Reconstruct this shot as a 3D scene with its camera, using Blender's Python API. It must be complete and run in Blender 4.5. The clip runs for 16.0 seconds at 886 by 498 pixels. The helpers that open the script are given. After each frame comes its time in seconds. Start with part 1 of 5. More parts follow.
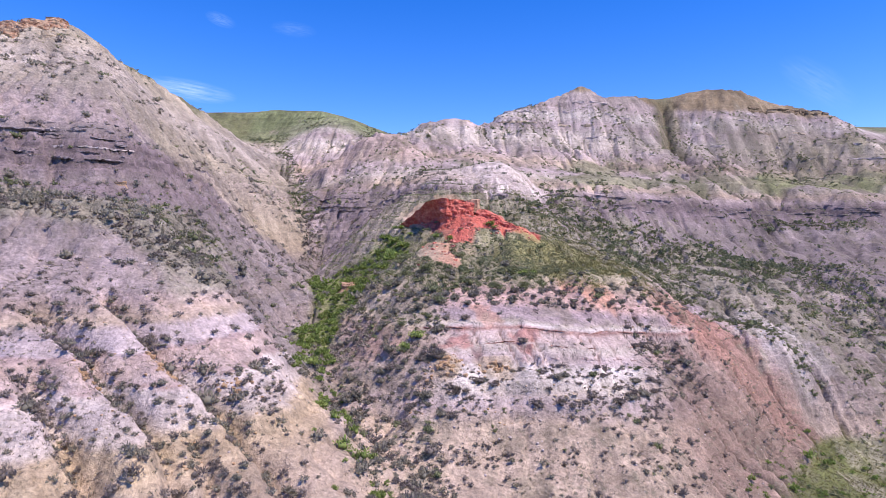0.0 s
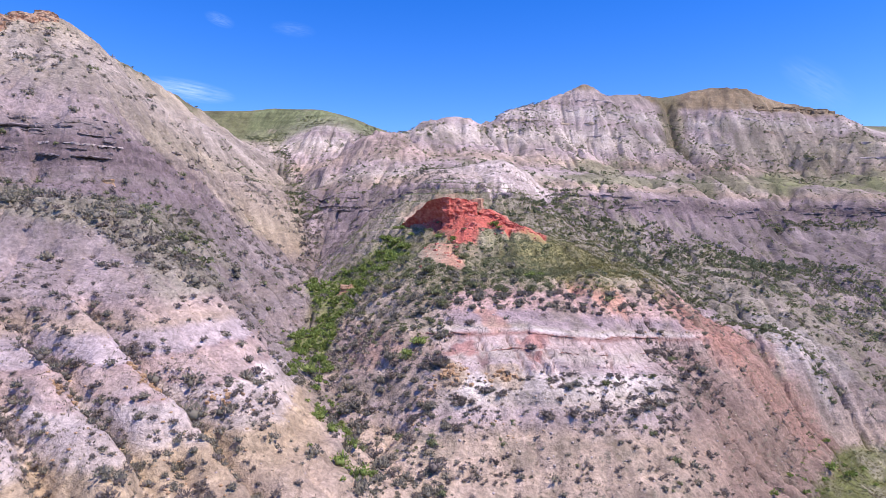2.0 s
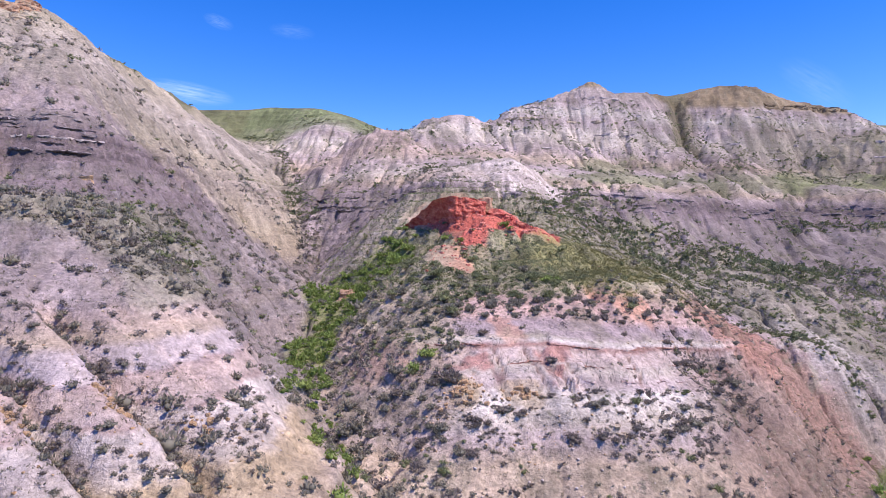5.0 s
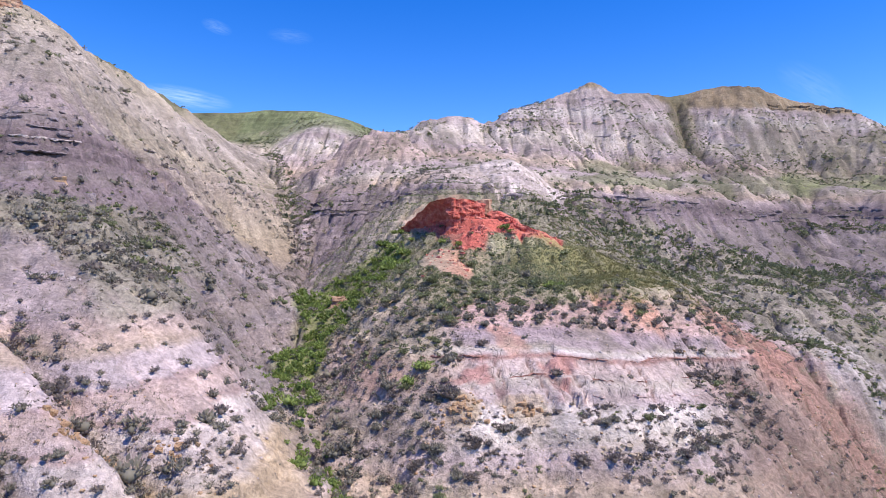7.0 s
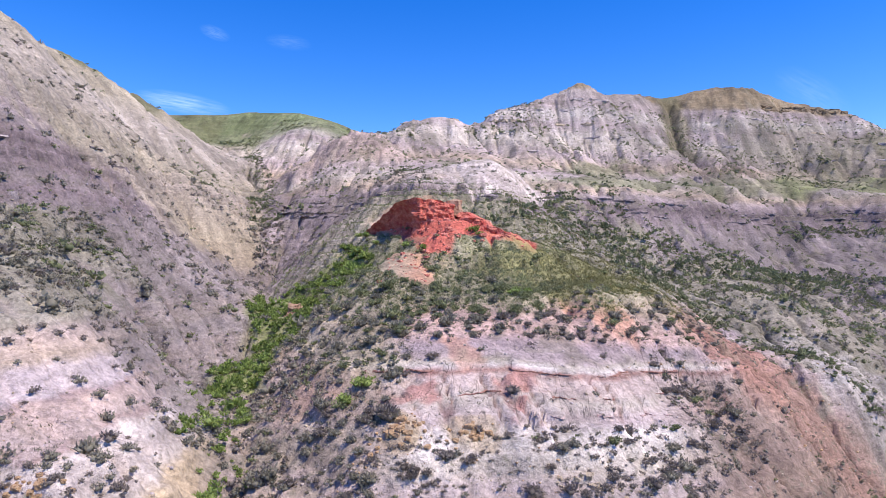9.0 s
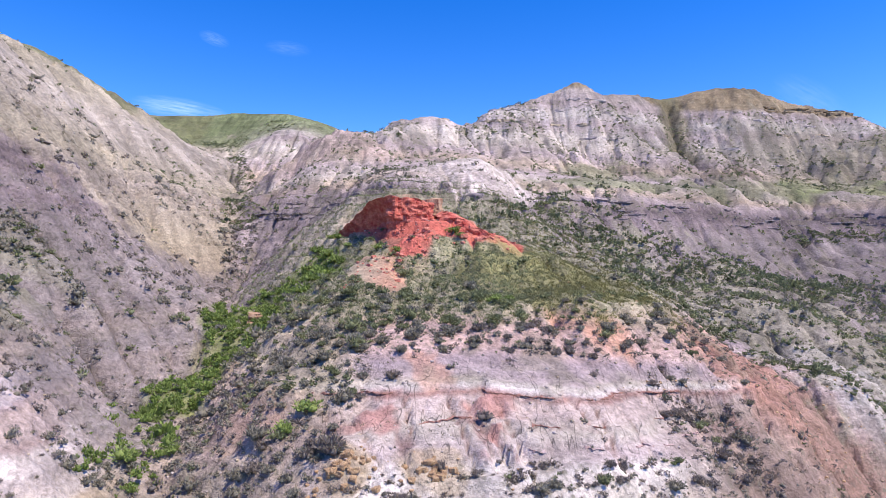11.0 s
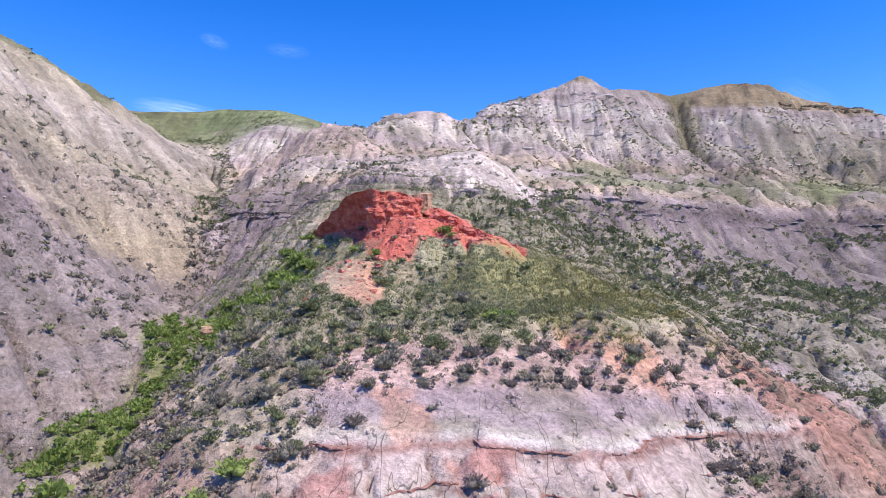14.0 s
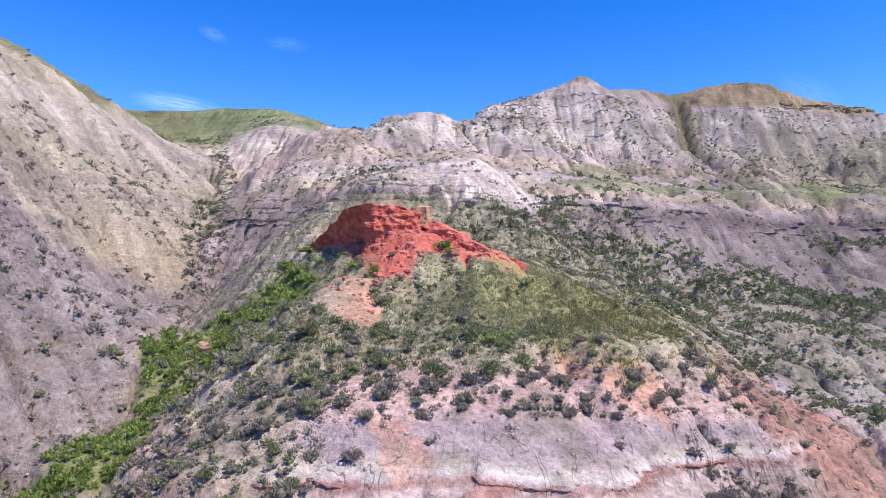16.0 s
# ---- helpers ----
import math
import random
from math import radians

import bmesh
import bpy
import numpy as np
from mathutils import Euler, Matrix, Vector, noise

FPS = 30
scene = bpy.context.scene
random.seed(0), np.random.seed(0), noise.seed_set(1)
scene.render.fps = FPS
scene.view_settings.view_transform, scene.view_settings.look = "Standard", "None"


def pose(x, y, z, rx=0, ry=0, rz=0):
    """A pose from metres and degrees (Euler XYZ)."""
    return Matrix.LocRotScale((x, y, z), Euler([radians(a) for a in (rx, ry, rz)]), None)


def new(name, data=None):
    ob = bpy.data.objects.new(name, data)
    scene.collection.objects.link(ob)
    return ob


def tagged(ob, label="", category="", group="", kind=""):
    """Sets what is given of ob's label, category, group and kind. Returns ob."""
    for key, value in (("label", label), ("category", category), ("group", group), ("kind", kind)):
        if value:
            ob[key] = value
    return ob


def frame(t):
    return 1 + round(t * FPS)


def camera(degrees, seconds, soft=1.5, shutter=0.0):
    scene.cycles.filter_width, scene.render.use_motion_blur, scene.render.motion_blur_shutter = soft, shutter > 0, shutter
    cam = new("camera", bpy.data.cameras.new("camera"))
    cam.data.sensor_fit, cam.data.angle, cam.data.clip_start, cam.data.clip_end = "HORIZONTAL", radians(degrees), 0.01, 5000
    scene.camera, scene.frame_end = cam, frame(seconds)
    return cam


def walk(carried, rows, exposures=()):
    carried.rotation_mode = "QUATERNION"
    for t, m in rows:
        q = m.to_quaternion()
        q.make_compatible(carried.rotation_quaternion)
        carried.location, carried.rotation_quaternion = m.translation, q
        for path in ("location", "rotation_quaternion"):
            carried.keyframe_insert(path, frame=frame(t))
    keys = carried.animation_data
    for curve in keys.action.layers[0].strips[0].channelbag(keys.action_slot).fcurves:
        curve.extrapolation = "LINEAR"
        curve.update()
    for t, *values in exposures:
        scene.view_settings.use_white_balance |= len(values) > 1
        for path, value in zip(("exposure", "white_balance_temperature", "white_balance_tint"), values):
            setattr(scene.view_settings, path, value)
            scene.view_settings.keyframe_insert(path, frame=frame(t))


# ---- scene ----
cam = camera(71.99, 16.0, soft=0.7)
walk(cam, [
    (0.0, pose(0.00, 0.00, 0.00, 90.00, -0.00, 0.00)),
    (0.5, pose(-0.02, 0.94, 0.05, 89.97, -0.02, 0.01)),
    (1.0, pose(-0.16, 1.90, 0.06, 89.99, -0.01, -0.04)),
    (1.5, pose(-0.30, 2.79, 0.10, 90.00, -0.02, -0.05)),
    (2.0, pose(-0.48, 3.72, 0.11, 90.03, -0.01, -0.05)),
    (2.5, pose(-0.64, 4.65, 0.11, 90.02, -0.02, -0.06)),
    (3.0, pose(-0.79, 5.71, 0.08, 90.05, -0.04, -0.10)),
    (3.5, pose(-0.93, 6.83, 0.04, 90.13, -0.05, -0.09)),
    (4.0, pose(-1.17, 7.99, 0.15, 90.18, -0.05, -0.13)),
    (6.5, pose(-1.83, 13.20, 0.11, 90.47, 0.23, -0.14)),
    (7.0, pose(-1.29, 14.39, 0.16, 90.64, 0.28, -0.20)),
    (7.5, pose(-0.33, 15.76, 0.10, 90.87, 0.32, -0.25)),
    (8.0, pose(0.93, 17.20, 0.00, 91.00, 0.35, -0.26)),
    (8.5, pose(2.21, 18.62, -0.08, 91.05, 0.34, -0.26)),
    (9.0, pose(3.30, 20.16, -0.09, 91.19, 0.31, -0.27)),
    (11.5, pose(6.41, 29.99, -0.46, 91.96, 0.17, -0.31)),
    (12.0, pose(6.70, 32.47, -0.53, 92.13, 0.14, -0.29)),
    (12.5, pose(6.90, 34.90, -0.54, 92.25, 0.12, -0.30)),
    (13.0, pose(7.02, 37.02, -0.42, 92.30, 0.09, -0.30)),
    (13.5, pose(7.16, 38.34, -0.25, 92.25, 0.08, -0.30)),
    (14.0, pose(7.28, 38.92, -0.04, 92.12, 0.05, -0.28)),
    (14.5, pose(7.32, 39.13, 0.35, 91.83, 0.05, -0.27)),
    (15.0, pose(7.32, 39.27, 0.99, 91.67, 0.05, -0.30)),
    (15.5, pose(7.36, 39.32, 1.59, 91.59, 0.04, -0.30)),
    (16.0, pose(7.36, 39.26, 2.15, 91.51, 0.04, -0.31)),
], exposures=[(0.0, 0.27, 6600, 17), (4.0, 0.27, 6600, 17), (7.5, 0.28, 6600, 10), (12.0, 0.36, 6600, 9), (16.0, 0.36, 6600, 9)])

# ---- sky, sun ----
world = bpy.data.worlds.new("sky")
scene.world = world
world.use_nodes = True
SUN_ELEV, SUN_AZ = radians(59), radians(122)      # azimuth clockwise from +y
wn = world.node_tree.nodes
sky = wn.new("ShaderNodeTexSky")
sky.sky_type = 'NISHITA'
sky.sun_disc = False
sky.sun_elevation, sky.sun_rotation = SUN_ELEV, SUN_AZ
sky.altitude, sky.air_density, sky.dust_density, sky.ozone_density = 800, 1.0, 0.0, 3.0
tone = wn.new("ShaderNodeHueSaturation")
tone.inputs["Hue"].default_value = 0.519
tone.inputs["Saturation"].default_value = 1.42
tone.inputs["Value"].default_value = 1.32
world.node_tree.links.new(sky.outputs[0], tone.inputs["Color"])
world.node_tree.links.new(tone.outputs[0], wn["Background"].inputs[0])
wn["Background"].inputs[1].default_value = 0.15
sun_data = bpy.data.lights.new("sun", "SUN")
sun_data.energy, sun_data.angle, sun_data.color = 5.0, radians(0.5), (1.0, 0.905, 0.77)
sun = new("sun", sun_data)
to_sun = Vector((math.sin(SUN_AZ) * math.cos(SUN_ELEV), math.cos(SUN_AZ) * math.cos(SUN_ELEV), math.sin(SUN_ELEV)))
sun.rotation_euler = to_sun.to_track_quat("Z", "Y").to_euler()


# ---- numeric noise ----
def value_noise(x, y, seed):
    table = np.random.RandomState(seed).rand(256, 256)
    xi, yi = np.floor(x).astype(int), np.floor(y).astype(int)
    u, v = x - xi, y - yi
    u, v = u * u * (3 - 2 * u), v * v * (3 - 2 * v)
    a, b = xi & 255, (xi + 1) & 255
    c, d = yi & 255, (yi + 1) & 255
    return (table[a, c] * (1 - u) + table[b, c] * u) * (1 - v) + (table[a, d] * (1 - u) + table[b, d] * u) * v


def fbm(x, y, size, octaves=4, seed=1, gain=0.5):
    """Fractal noise about zero, within -1 and 1."""
    total, weight, amp = 0.0, 0.0, 1.0
    for k in range(octaves):
        s = 2.03 ** k / size
        total = total + amp * (2 * value_noise(x * s + 17.3 * k, y * s - 9.1 * k, seed + k) - 1)
        weight += amp
        amp *= gain
    return total / weight


def smooth(edge0, edge1, v):
    s = np.clip((v - edge0) / (edge1 - edge0), 0, 1)
    return s * s * (3 - 2 * s)


# ---- landform: crests, shelves, gullies and foot lines, in metres ----
LINES = dict(
    west_crest=[(-125, 95, 34), (-84, 112, 40.2), (-73.5, 118, 43.2), (-76, 131, 45.7), (-75, 142, 41), (-75.5, 152, 42.4), (-76.5, 171, 43), (-76.5, 181, 42), (-77, 192, 40.6), (-83, 234, 42.8)],
    west_back=[(-120, 140, 46), (-118, 200, 65), (-106, 199.5, 60.3), (-99.7, 199.5, 56.5), (-92, 199.5, 52.6), (-83, 199.5, 47.2), (-76, 199.5, 42.3), (-103, 224, 53), (-90, 222, 46), (-128, 240, 62), (-120, 266, 61), (-109, 272, 58), (-135, 300, 66)],
    west_upper_face=[(-66, 101, 31), (-58, 89, 21.5), (-49, 108, 20), (-74, 157, 37.3), (-74, 167, 38.9), (-65.5, 173, 33.8), (-60.5, 147, 24.4), (-63.5, 178, 29.5)],
    west_mid_face=[(-53, 79, 10.4), (-48, 84, 14.9), (-42, 80, 7.8), (-40.5, 82.5, 7.5), (-46.7, 105, 16.6), (-42.5, 107, 14), (-56, 158, 21), (-59, 166, 21.7), (-56, 172, 22.7), (-53, 176, 19.8)],
    west_shelf=[(-95, 62, 6), (-70, 66, 5), (-43, 67.5, 2.8), (-36, 68, 1), (-30.4, 72, 0), (-29, 86, -2.9), (-27.4, 95, -2.2), (-27, 98.5, -2.7)],
    west_lower_face=[(-36.7, 54.7, -4), (-32, 50.4, -7.4), (-29.5, 60, -4), (-29.4, 54.4, -6), (-25.6, 59, -5.2), (-23.3, 72.4, -5.5), (-24, 53.5, -9.8), (-22.5, 54, -9.1), (-25.5, 47.2, -8.7)],
    west_skirt=[(-27, 46, -11.5), (-23, 46.5, -11.1), (-18, 52, -10.9), (-17.2, 63, -10.4), (-26, 38.6, -12.8), (-20.8, 41.3, -14.5), (-17.8, 42.4, -14.1), (-15, 44.2, -15.6), (-12.6, 49.8, -16.1), (-9.8, 49.4, -17.4)],
    gully_west_wall=[(-21.3, 81.6, -11), (-21.3, 87.5, -11.2), (-25.7, 89.4, -4.9), (-25.7, 91.5, -6.7), (-23.6, 88.4, -7.3), (-22.5, 95.6, -5.7), (-20.8, 93.7, -8)],
    gully_upper_wall=[(-38.2, 106, 8.9), (-36.5, 105.4, 6.6), (-33.8, 111.8, 3.4), (-39.2, 123.3, 8), (-35, 126, 7.7), (-33, 125.7, 2.4), (-30.8, 125.7, 2.1), (-35, 137.3, 8.9), (-35.2, 144.3, 6.9), (-36.3, 150, 9.7), (-43, 148, 13.8), (-47.4, 171.4, 15.8)],
    gully_floor=[(-3, 36, -22.5), (-6.4, 48, -19.1), (-13.3, 64.4, -15.5), (-17, 76, -13.6), (-19.1, 86, -12), (-18.9, 91.5, -10.2), (-22.9, 113, -5.5), (-25.7, 123.4, -3.5), (-27.8, 125, -2.6), (-32.5, 146, 4.5), (-40, 168, 11.5), (-45.6, 193.6, 19.9), (-60, 221, 34.5)],
    gully_east_wall=[(-8.9, 66.8, -14.9), (-4.8, 60.4, -17.8), (-6.9, 70.8, -10.5), (-4.4, 70.9, -9.4), (-12.2, 83.8, -9.6), (-14.9, 86, -9.6), (-7.6, 82.3, -6.3), (-15.8, 101.7, -6.9), (-12.1, 101.6, -3.1), (-9.9, 104.5, -1.7), (-22, 127.8, 1.5), (-16.6, 126, 4.6), (-30.4, 147, 8.4)],
    spur_foot=[(0.8, 55.3, -19.5), (11.4, 56.7, -20.4), (21.1, 60.5, -20), (26.4, 65.4, -20.5), (30.2, 64.6, -24.2), (34.7, 71.2, -23), (42, 73.5, -26.5), (57.5, 86.6, -27.1)],
    spur_ledge=[(0.4, 64.3, -11.9), (5.9, 64.8, -12.6), (6.7, 61.3, -17), (9.7, 62.9, -13.9), (14.8, 62.6, -16.4), (16.7, 67.8, -13.2), (21.5, 67.1, -15.6), (29, 71.8, -17.2)],
    spur_band=[(-1.4, 70.3, -9.5), (1.7, 74, -8.4), (6.4, 73.7, -8.1), (9.9, 72, -9.1), (17.3, 74.8, -8.9), (19, 73.8, -9.7), (20, 76.3, -10.5), (26.1, 82, -9.8), (30, 82.2, -10.9), (36.8, 83.5, -13.4)],
    spur_shoulder=[(-0.5, 78.8, -6.2), (2.2, 76.9, -5.4), (4.1, 76.2, -6.4), (8.1, 79.3, -6.2), (14.3, 79.4, -6.9), (15.7, 78.6, -8.1), (18.9, 82, -6.6), (22, 84.2, -5.2), (34.4, 85.1, -10.4), (37.7, 86.2, -12.4), (31.9, 89.8, -7.8)],
    spur_top=[(-3.2, 80.9, -4.4), (1.4, 83.6, -3.9), (10.9, 81.4, -3.8), (-0.5, 87.5, -2), (2.9, 87.9, -2.7), (7.2, 84.7, -3.6), (14.3, 89.5, -3.2), (20.2, 85.3, -3.6), (25.7, 90.8, -4), (20, 93.5, -2.3), (2.5, 95.5, 0.3), (3.5, 98, 3.0), (5.6, 98.4, 3.3), (14.7, 101.5, 2.2), (27.1, 109.7, 0)],
    red_ledge=[(-8.8, 108.5, 1.4), (-7.2, 106, 1.0), (-5, 103, 0.8), (-2.6, 99.6, 0.6), (-10, 113, 3.5), (2.5, 109, 6.6), (5, 107.4, 6.4), (8.7, 107, 5.2), (11.9, 107.2, 4.3), (6.2, 115.2, 8.5), (-8, 116, 6.5)],
    pink_knob=[(11.4, 118, 10.6), (8.8, 121.4, 12.4), (2.4, 124.4, 15.1), (5.5, 127.6, 14.2), (17.9, 131.9, 12.3), (11.1, 138.8, 18.1), (-10.2, 130.1, 11.7), (-3.2, 146.3, 19.2), (-17.4, 139.6, 12.5), (21.3, 118.4, 5.9)],
    east_scree=[(51.1, 91, -17.6), (53, 89.8, -22.4), (58.7, 89.8, -24.1), (49.4, 97.7, -12.7), (51.3, 93.4, -14), (69.5, 107.6, -15.8), (51, 114.7, -5.8), (56.6, 112.4, -7.6), (72.3, 133.2, -4.4), (74.9, 147.1, -2.2), (93.2, 140.3, -5)],
    east_ravine=[(42, 100, -10.5), (38, 113, -4), (37.8, 132.9, 2.6), (51.8, 134.4, 0.3), (64.3, 145.7, 0.2)],
    east_bench=[(42.8, 143.5, 10.6), (27.9, 140.1, 11.6), (57.5, 156.3, 13.1), (76.5, 160, 6.1), (104.9, 184.2, 17.2), (116, 175, 13), (74.2, 187.1, 21), (52.1, 190.8, 25), (43, 182.4, 23.8), (28.5, 174.3, 22.8), (22.9, 157.6, 20.2)],
    centre_ridge=[(-13, 166.3, 26.4), (-31.2, 173.6, 22.7), (-27.3, 179.8, 29.3), (-14.2, 180.3, 33.3), (-0.8, 187.8, 36.1), (-1, 199, 42.2), (7, 200, 42.4), (21, 195, 34.6), (18.7, 210, 44.4), (13.7, 208.7, 41.3), (30.7, 201.4, 39.3), (43.9, 205.1, 38.1), (-11.5, 195, 36.4)],
    peak_ridge=[(30.7, 212, 48.8), (38.8, 213.9, 49), (40, 216, 51.2), (50.5, 218.7, 58.8), (55.1, 216, 52.3), (65.6, 224, 55.6), (75, 231, 56.6), (82.8, 236.6, 58), (65.3, 210.4, 39.1), (88.4, 205.1, 30.5), (82.8, 220.5, 41)],
    east_rim=[(88, 240, 59.3), (101.4, 240.5, 61.6), (110.4, 240, 62.7), (118, 238.5, 60), (119.2, 234.6, 56.3), (132.6, 237, 53.6), (134.2, 234.4, 52.6), (147, 236, 51.7), (103.4, 224.9, 49.1), (114.7, 222.6, 41.3), (129.4, 213.3, 28), (149, 215, 36), (160, 232, 44)],
    north_upland=[(-62.4, 221, 35.1), (-46.4, 223.9, 43), (-36, 236.7, 48.2), (-91.5, 257, 57.6), (-72.5, 258, 58.4), (-53.4, 257, 58.2), (-37.3, 245, 51.8), (-22.7, 235, 39.3), (-12, 225, 36.5), (0, 240, 38), (30, 245, 44), (60, 260, 51), (110, 270, 58)],
    far_upland=[(-110, 320, 55), (-40, 330, 56), (40, 330, 55), (120, 320, 56), (190, 290, 59), (215, 300, 62), (190, 240, 40), (180, 190, 18), (170, 150, 2), (150, 125, -8)],
    centre_slope=[(-7.4, 180.4, 31.7), (7, 192, 33.7), (-19.1, 152.2, 19.6), (-11.2, 148.5, 17.8), (7.7, 136.1, 16.2), (17.3, 125.4, 11.2), (12.9, 142.7, 18.1), (-31.1, 175.7, 24.7), (-43.4, 196.3, 24.5), (-9.6, 163.2, 23.8)],
    bench_slope=[(53.9, 168.9, 18.3), (58.3, 163.9, 15), (65.4, 160.9, 13.8), (79.5, 172.2, 15.6), (99.3, 189, 18.1), (70.3, 162.4, 11.2), (47, 141.5, 6.3), (53.7, 140.7, 3.9), (81.9, 163.8, 4.5), (100.8, 176.1, 10.8)],
    cliff_foot=[(50.9, 201.3, 35.2), (79.7, 216.6, 38.1), (93.3, 222, 40.9), (103.2, 218.2, 36.2), (79.8, 231.3, 50.6), (102.3, 228.1, 49.9), (120.5, 232.2, 48.9), (137.1, 232.9, 44.8), (37.8, 207.3, 41.3), (49.6, 210, 45.6), (52, 226, 56), (62, 233, 55), (66.5, 212, 35.3), (116.7, 219, 32.4)],
    east_slope=[(44.5, 132.2, -1.6), (47.5, 115.6, -4.6), (63.7, 127.5, -6.1), (73, 128.6, -7.3), (47.1, 107.8, -10.3), (46.2, 93.3, -13.7), (58.4, 103.8, -12.4), (57, 97.3, -15.2), (43.1, 117.3, -6.2), (52.8, 108.7, -9.6)],
    west_ribs=[(-34.6, 52.4, -5.7), (-30.4, 52.6, -6.4), (-28.3, 46.9, -8.5), (-24.6, 48.8, -8.8), (-21.4, 51.9, -11.9), (-28.4, 43.2, -10.2), (-22.8, 43.1, -11.6), (-20.2, 44.1, -12.7), (-17.9, 48.8, -13.2), (-24.9, 43.2, -13), (-17, 42.1, -15.6), (-14.8, 51.3, -13.4)],
    west_brow=[(-58.7, 88.3, 21.1), (-53.7, 88.1, 19.4), (-52, 93.9, 23.3), (-50, 98.1, 19.8), (-47.2, 79.8, 8.1), (-44.4, 82.9, 10.7), (-44.9, 69.7, 5.2), (-34.9, 72.8, 2.7), (-39.2, 88.2, 8.1), (-36, 92.5, 5.2), (-31.6, 63.6, -1.6), (-35.9, 61.9, -2.1)],
    west_side=[(-43.9, 78.3, 7.6), (-43, 86, 11.8), (-51, 107, 22.1), (-53.2, 100.7, 26.3), (-36.5, 90.5, 4.1), (-30.2, 73.4, -0.6), (-31.2, 86.3, -1.4), (-29.5, 94.5, -3.2), (-21.5, 59.9, -7.6), (-19.5, 63.5, -8.2), (-25.2, 92.5, -7.5), (-23.6, 57.6, -7.2)],
    west_far_side=[(-41.1, 106.8, 11.8), (-36.1, 106.7, 5.1), (-32.6, 94.4, -0.2), (-24.8, 88.2, -7.2), (-61.3, 168.4, 28.7), (-39.9, 140.5, 12.4), (-70.6, 167.2, 34.5), (-57.6, 189.5, 25.9), (-38.9, 172, 16.5), (-43.1, 203.2, 28.2)],
    knob_side=[(-24.6, 138.2, 8.5), (-16.3, 118.6, 2.9), (-25.1, 134.2, 3.6), (-15.9, 130.2, 8.7), (-13.1, 133.4, 11.7), (-9.4, 133.4, 14.5), (-1.2, 123.5, 14.6), (5.3, 125.8, 15), (13.9, 126.9, 14.4), (17, 124.1, 10.5)],
    spur_edge=[(37.7, 99.7, -7.6), (35.4, 96.5, -6.9), (44.3, 93.7, -13.5), (50.9, 86.9, -24.4), (-0.9, 95.2, 1.0), (1.6, 100.4, 4.2), (-41.1, 164.3, 14.5), (-71.5, 245.8, 48.5), (-15.6, 100.6, -6.4), (-21.8, 88.7, -11.0)],
    valley_edge=[(-110, 35, -24), (-70, 25, -27), (-40, 18, -28), (-15, 22, -26), (8, 36, -27), (25, 48, -27.5), (45, 64, -28), (75, 84, -28), (105, 105, -24), (140, 100, -26)],
    valley_floor=[(-120, 0, -28.5), (-40, -10, -28.5), (30, 20, -28.5), (80, 55, -28.5), (150, 70, -28.5)],
)
GULLIES = [[(-35.6, 54), (-29.2, 49.7), (-26.8, 47.5), (-25, 46.5), (-22.4, 45.2), (-19.9, 43.2), (-18.1, 41.2), (-15.5, 38)],
           [(-32.7, 58), (-28.6, 55.2), (-25.7, 54), (-21.8, 52.2), (-18, 49.6), (-15.8, 47.5), (-13.2, 46), (-10.5, 43.5)],
           [(-31, 46), (-28.5, 43.5), (-24.7, 40.7), (-22.8, 39.2), (-20, 36)], [(-18.8, 45.6), (-16.9, 43.7), (-15, 41), (-12, 38)],
           [(-38.6, 91.7), (-30.6, 90.7), (-21.5, 85.5)], [(-34.2, 81.2), (-29, 83), (-24, 82), (-19, 79)], [(86, 240), (84, 228), (81, 218), (84, 205)]]
ANCHOR = np.array([p for line in LINES.values() for p in line], float)


def spread(points, c=5.0, give=0.35):
    """Smooth surface through the landform lines (multiquadric)."""
    d = np.hypot(points[:, None, 0] - points[None, :, 0], points[:, None, 1] - points[None, :, 1])
    n = len(points)
    a = np.zeros((n + 3, n + 3))
    a[:n, :n] = -np.sqrt(d * d + c * c) + give * np.eye(n)
    a[:n, n:] = np.c_[np.ones(n), points[:, :2] / 100]
    a[n:, :n] = a[:n, n:].T
    return np.linalg.solve(a, np.r_[points[:, 2], 0, 0, 0])


WEIGHTS = spread(ANCHOR)


def dip(x):
    """How far the spur's beds sink towards the east."""
    return 0.11 * np.clip(x - 9, 0, 20)


def off_line(x, y, line):
    """Distance from a line of points on the plan."""
    d = np.full(np.shape(x), 1e3)
    for (ax, ay), (bx, by) in zip(line, line[1:]):
        f = np.clip(((x - ax) * (bx - ax) + (y - ay) * (by - ay)) / ((bx - ax) ** 2 + (by - ay) ** 2), 0, 1)
        d = np.minimum(d, np.hypot(x - ax - f * (bx - ax), y - ay - f * (by - ay)))
    return d


def zone(x, y, pts, soft=0.8, ragged=1.0, seed=5, size=3.0):
    """1 inside a closed outline on the plan, 0 outside, with a ragged edge."""
    out = np.zeros(np.shape(x))
    xa, ya = np.min(pts, 0) - 2.5 - ragged
    xb, yb = np.max(pts, 0) + 2.5 + ragged
    pick = (x > xa) & (x < xb) & (y > ya) & (y < yb)
    px, py = x[pick], y[pick]
    odd = np.zeros(px.shape, bool)
    for (ax, ay), (bx, by) in zip(pts, pts[1:] + pts[:1]):
        odd ^= ((ay > py) != (by > py)) & (px < (bx - ax) * (py - ay) / (by - ay if by != ay else 1e-9) + ax)
    d = off_line(px, py, pts + pts[:1])
    out[pick] = smooth(-soft, soft, np.where(odd, d, -d) + ragged * fbm(px, py, size, 3, seed))
    return out


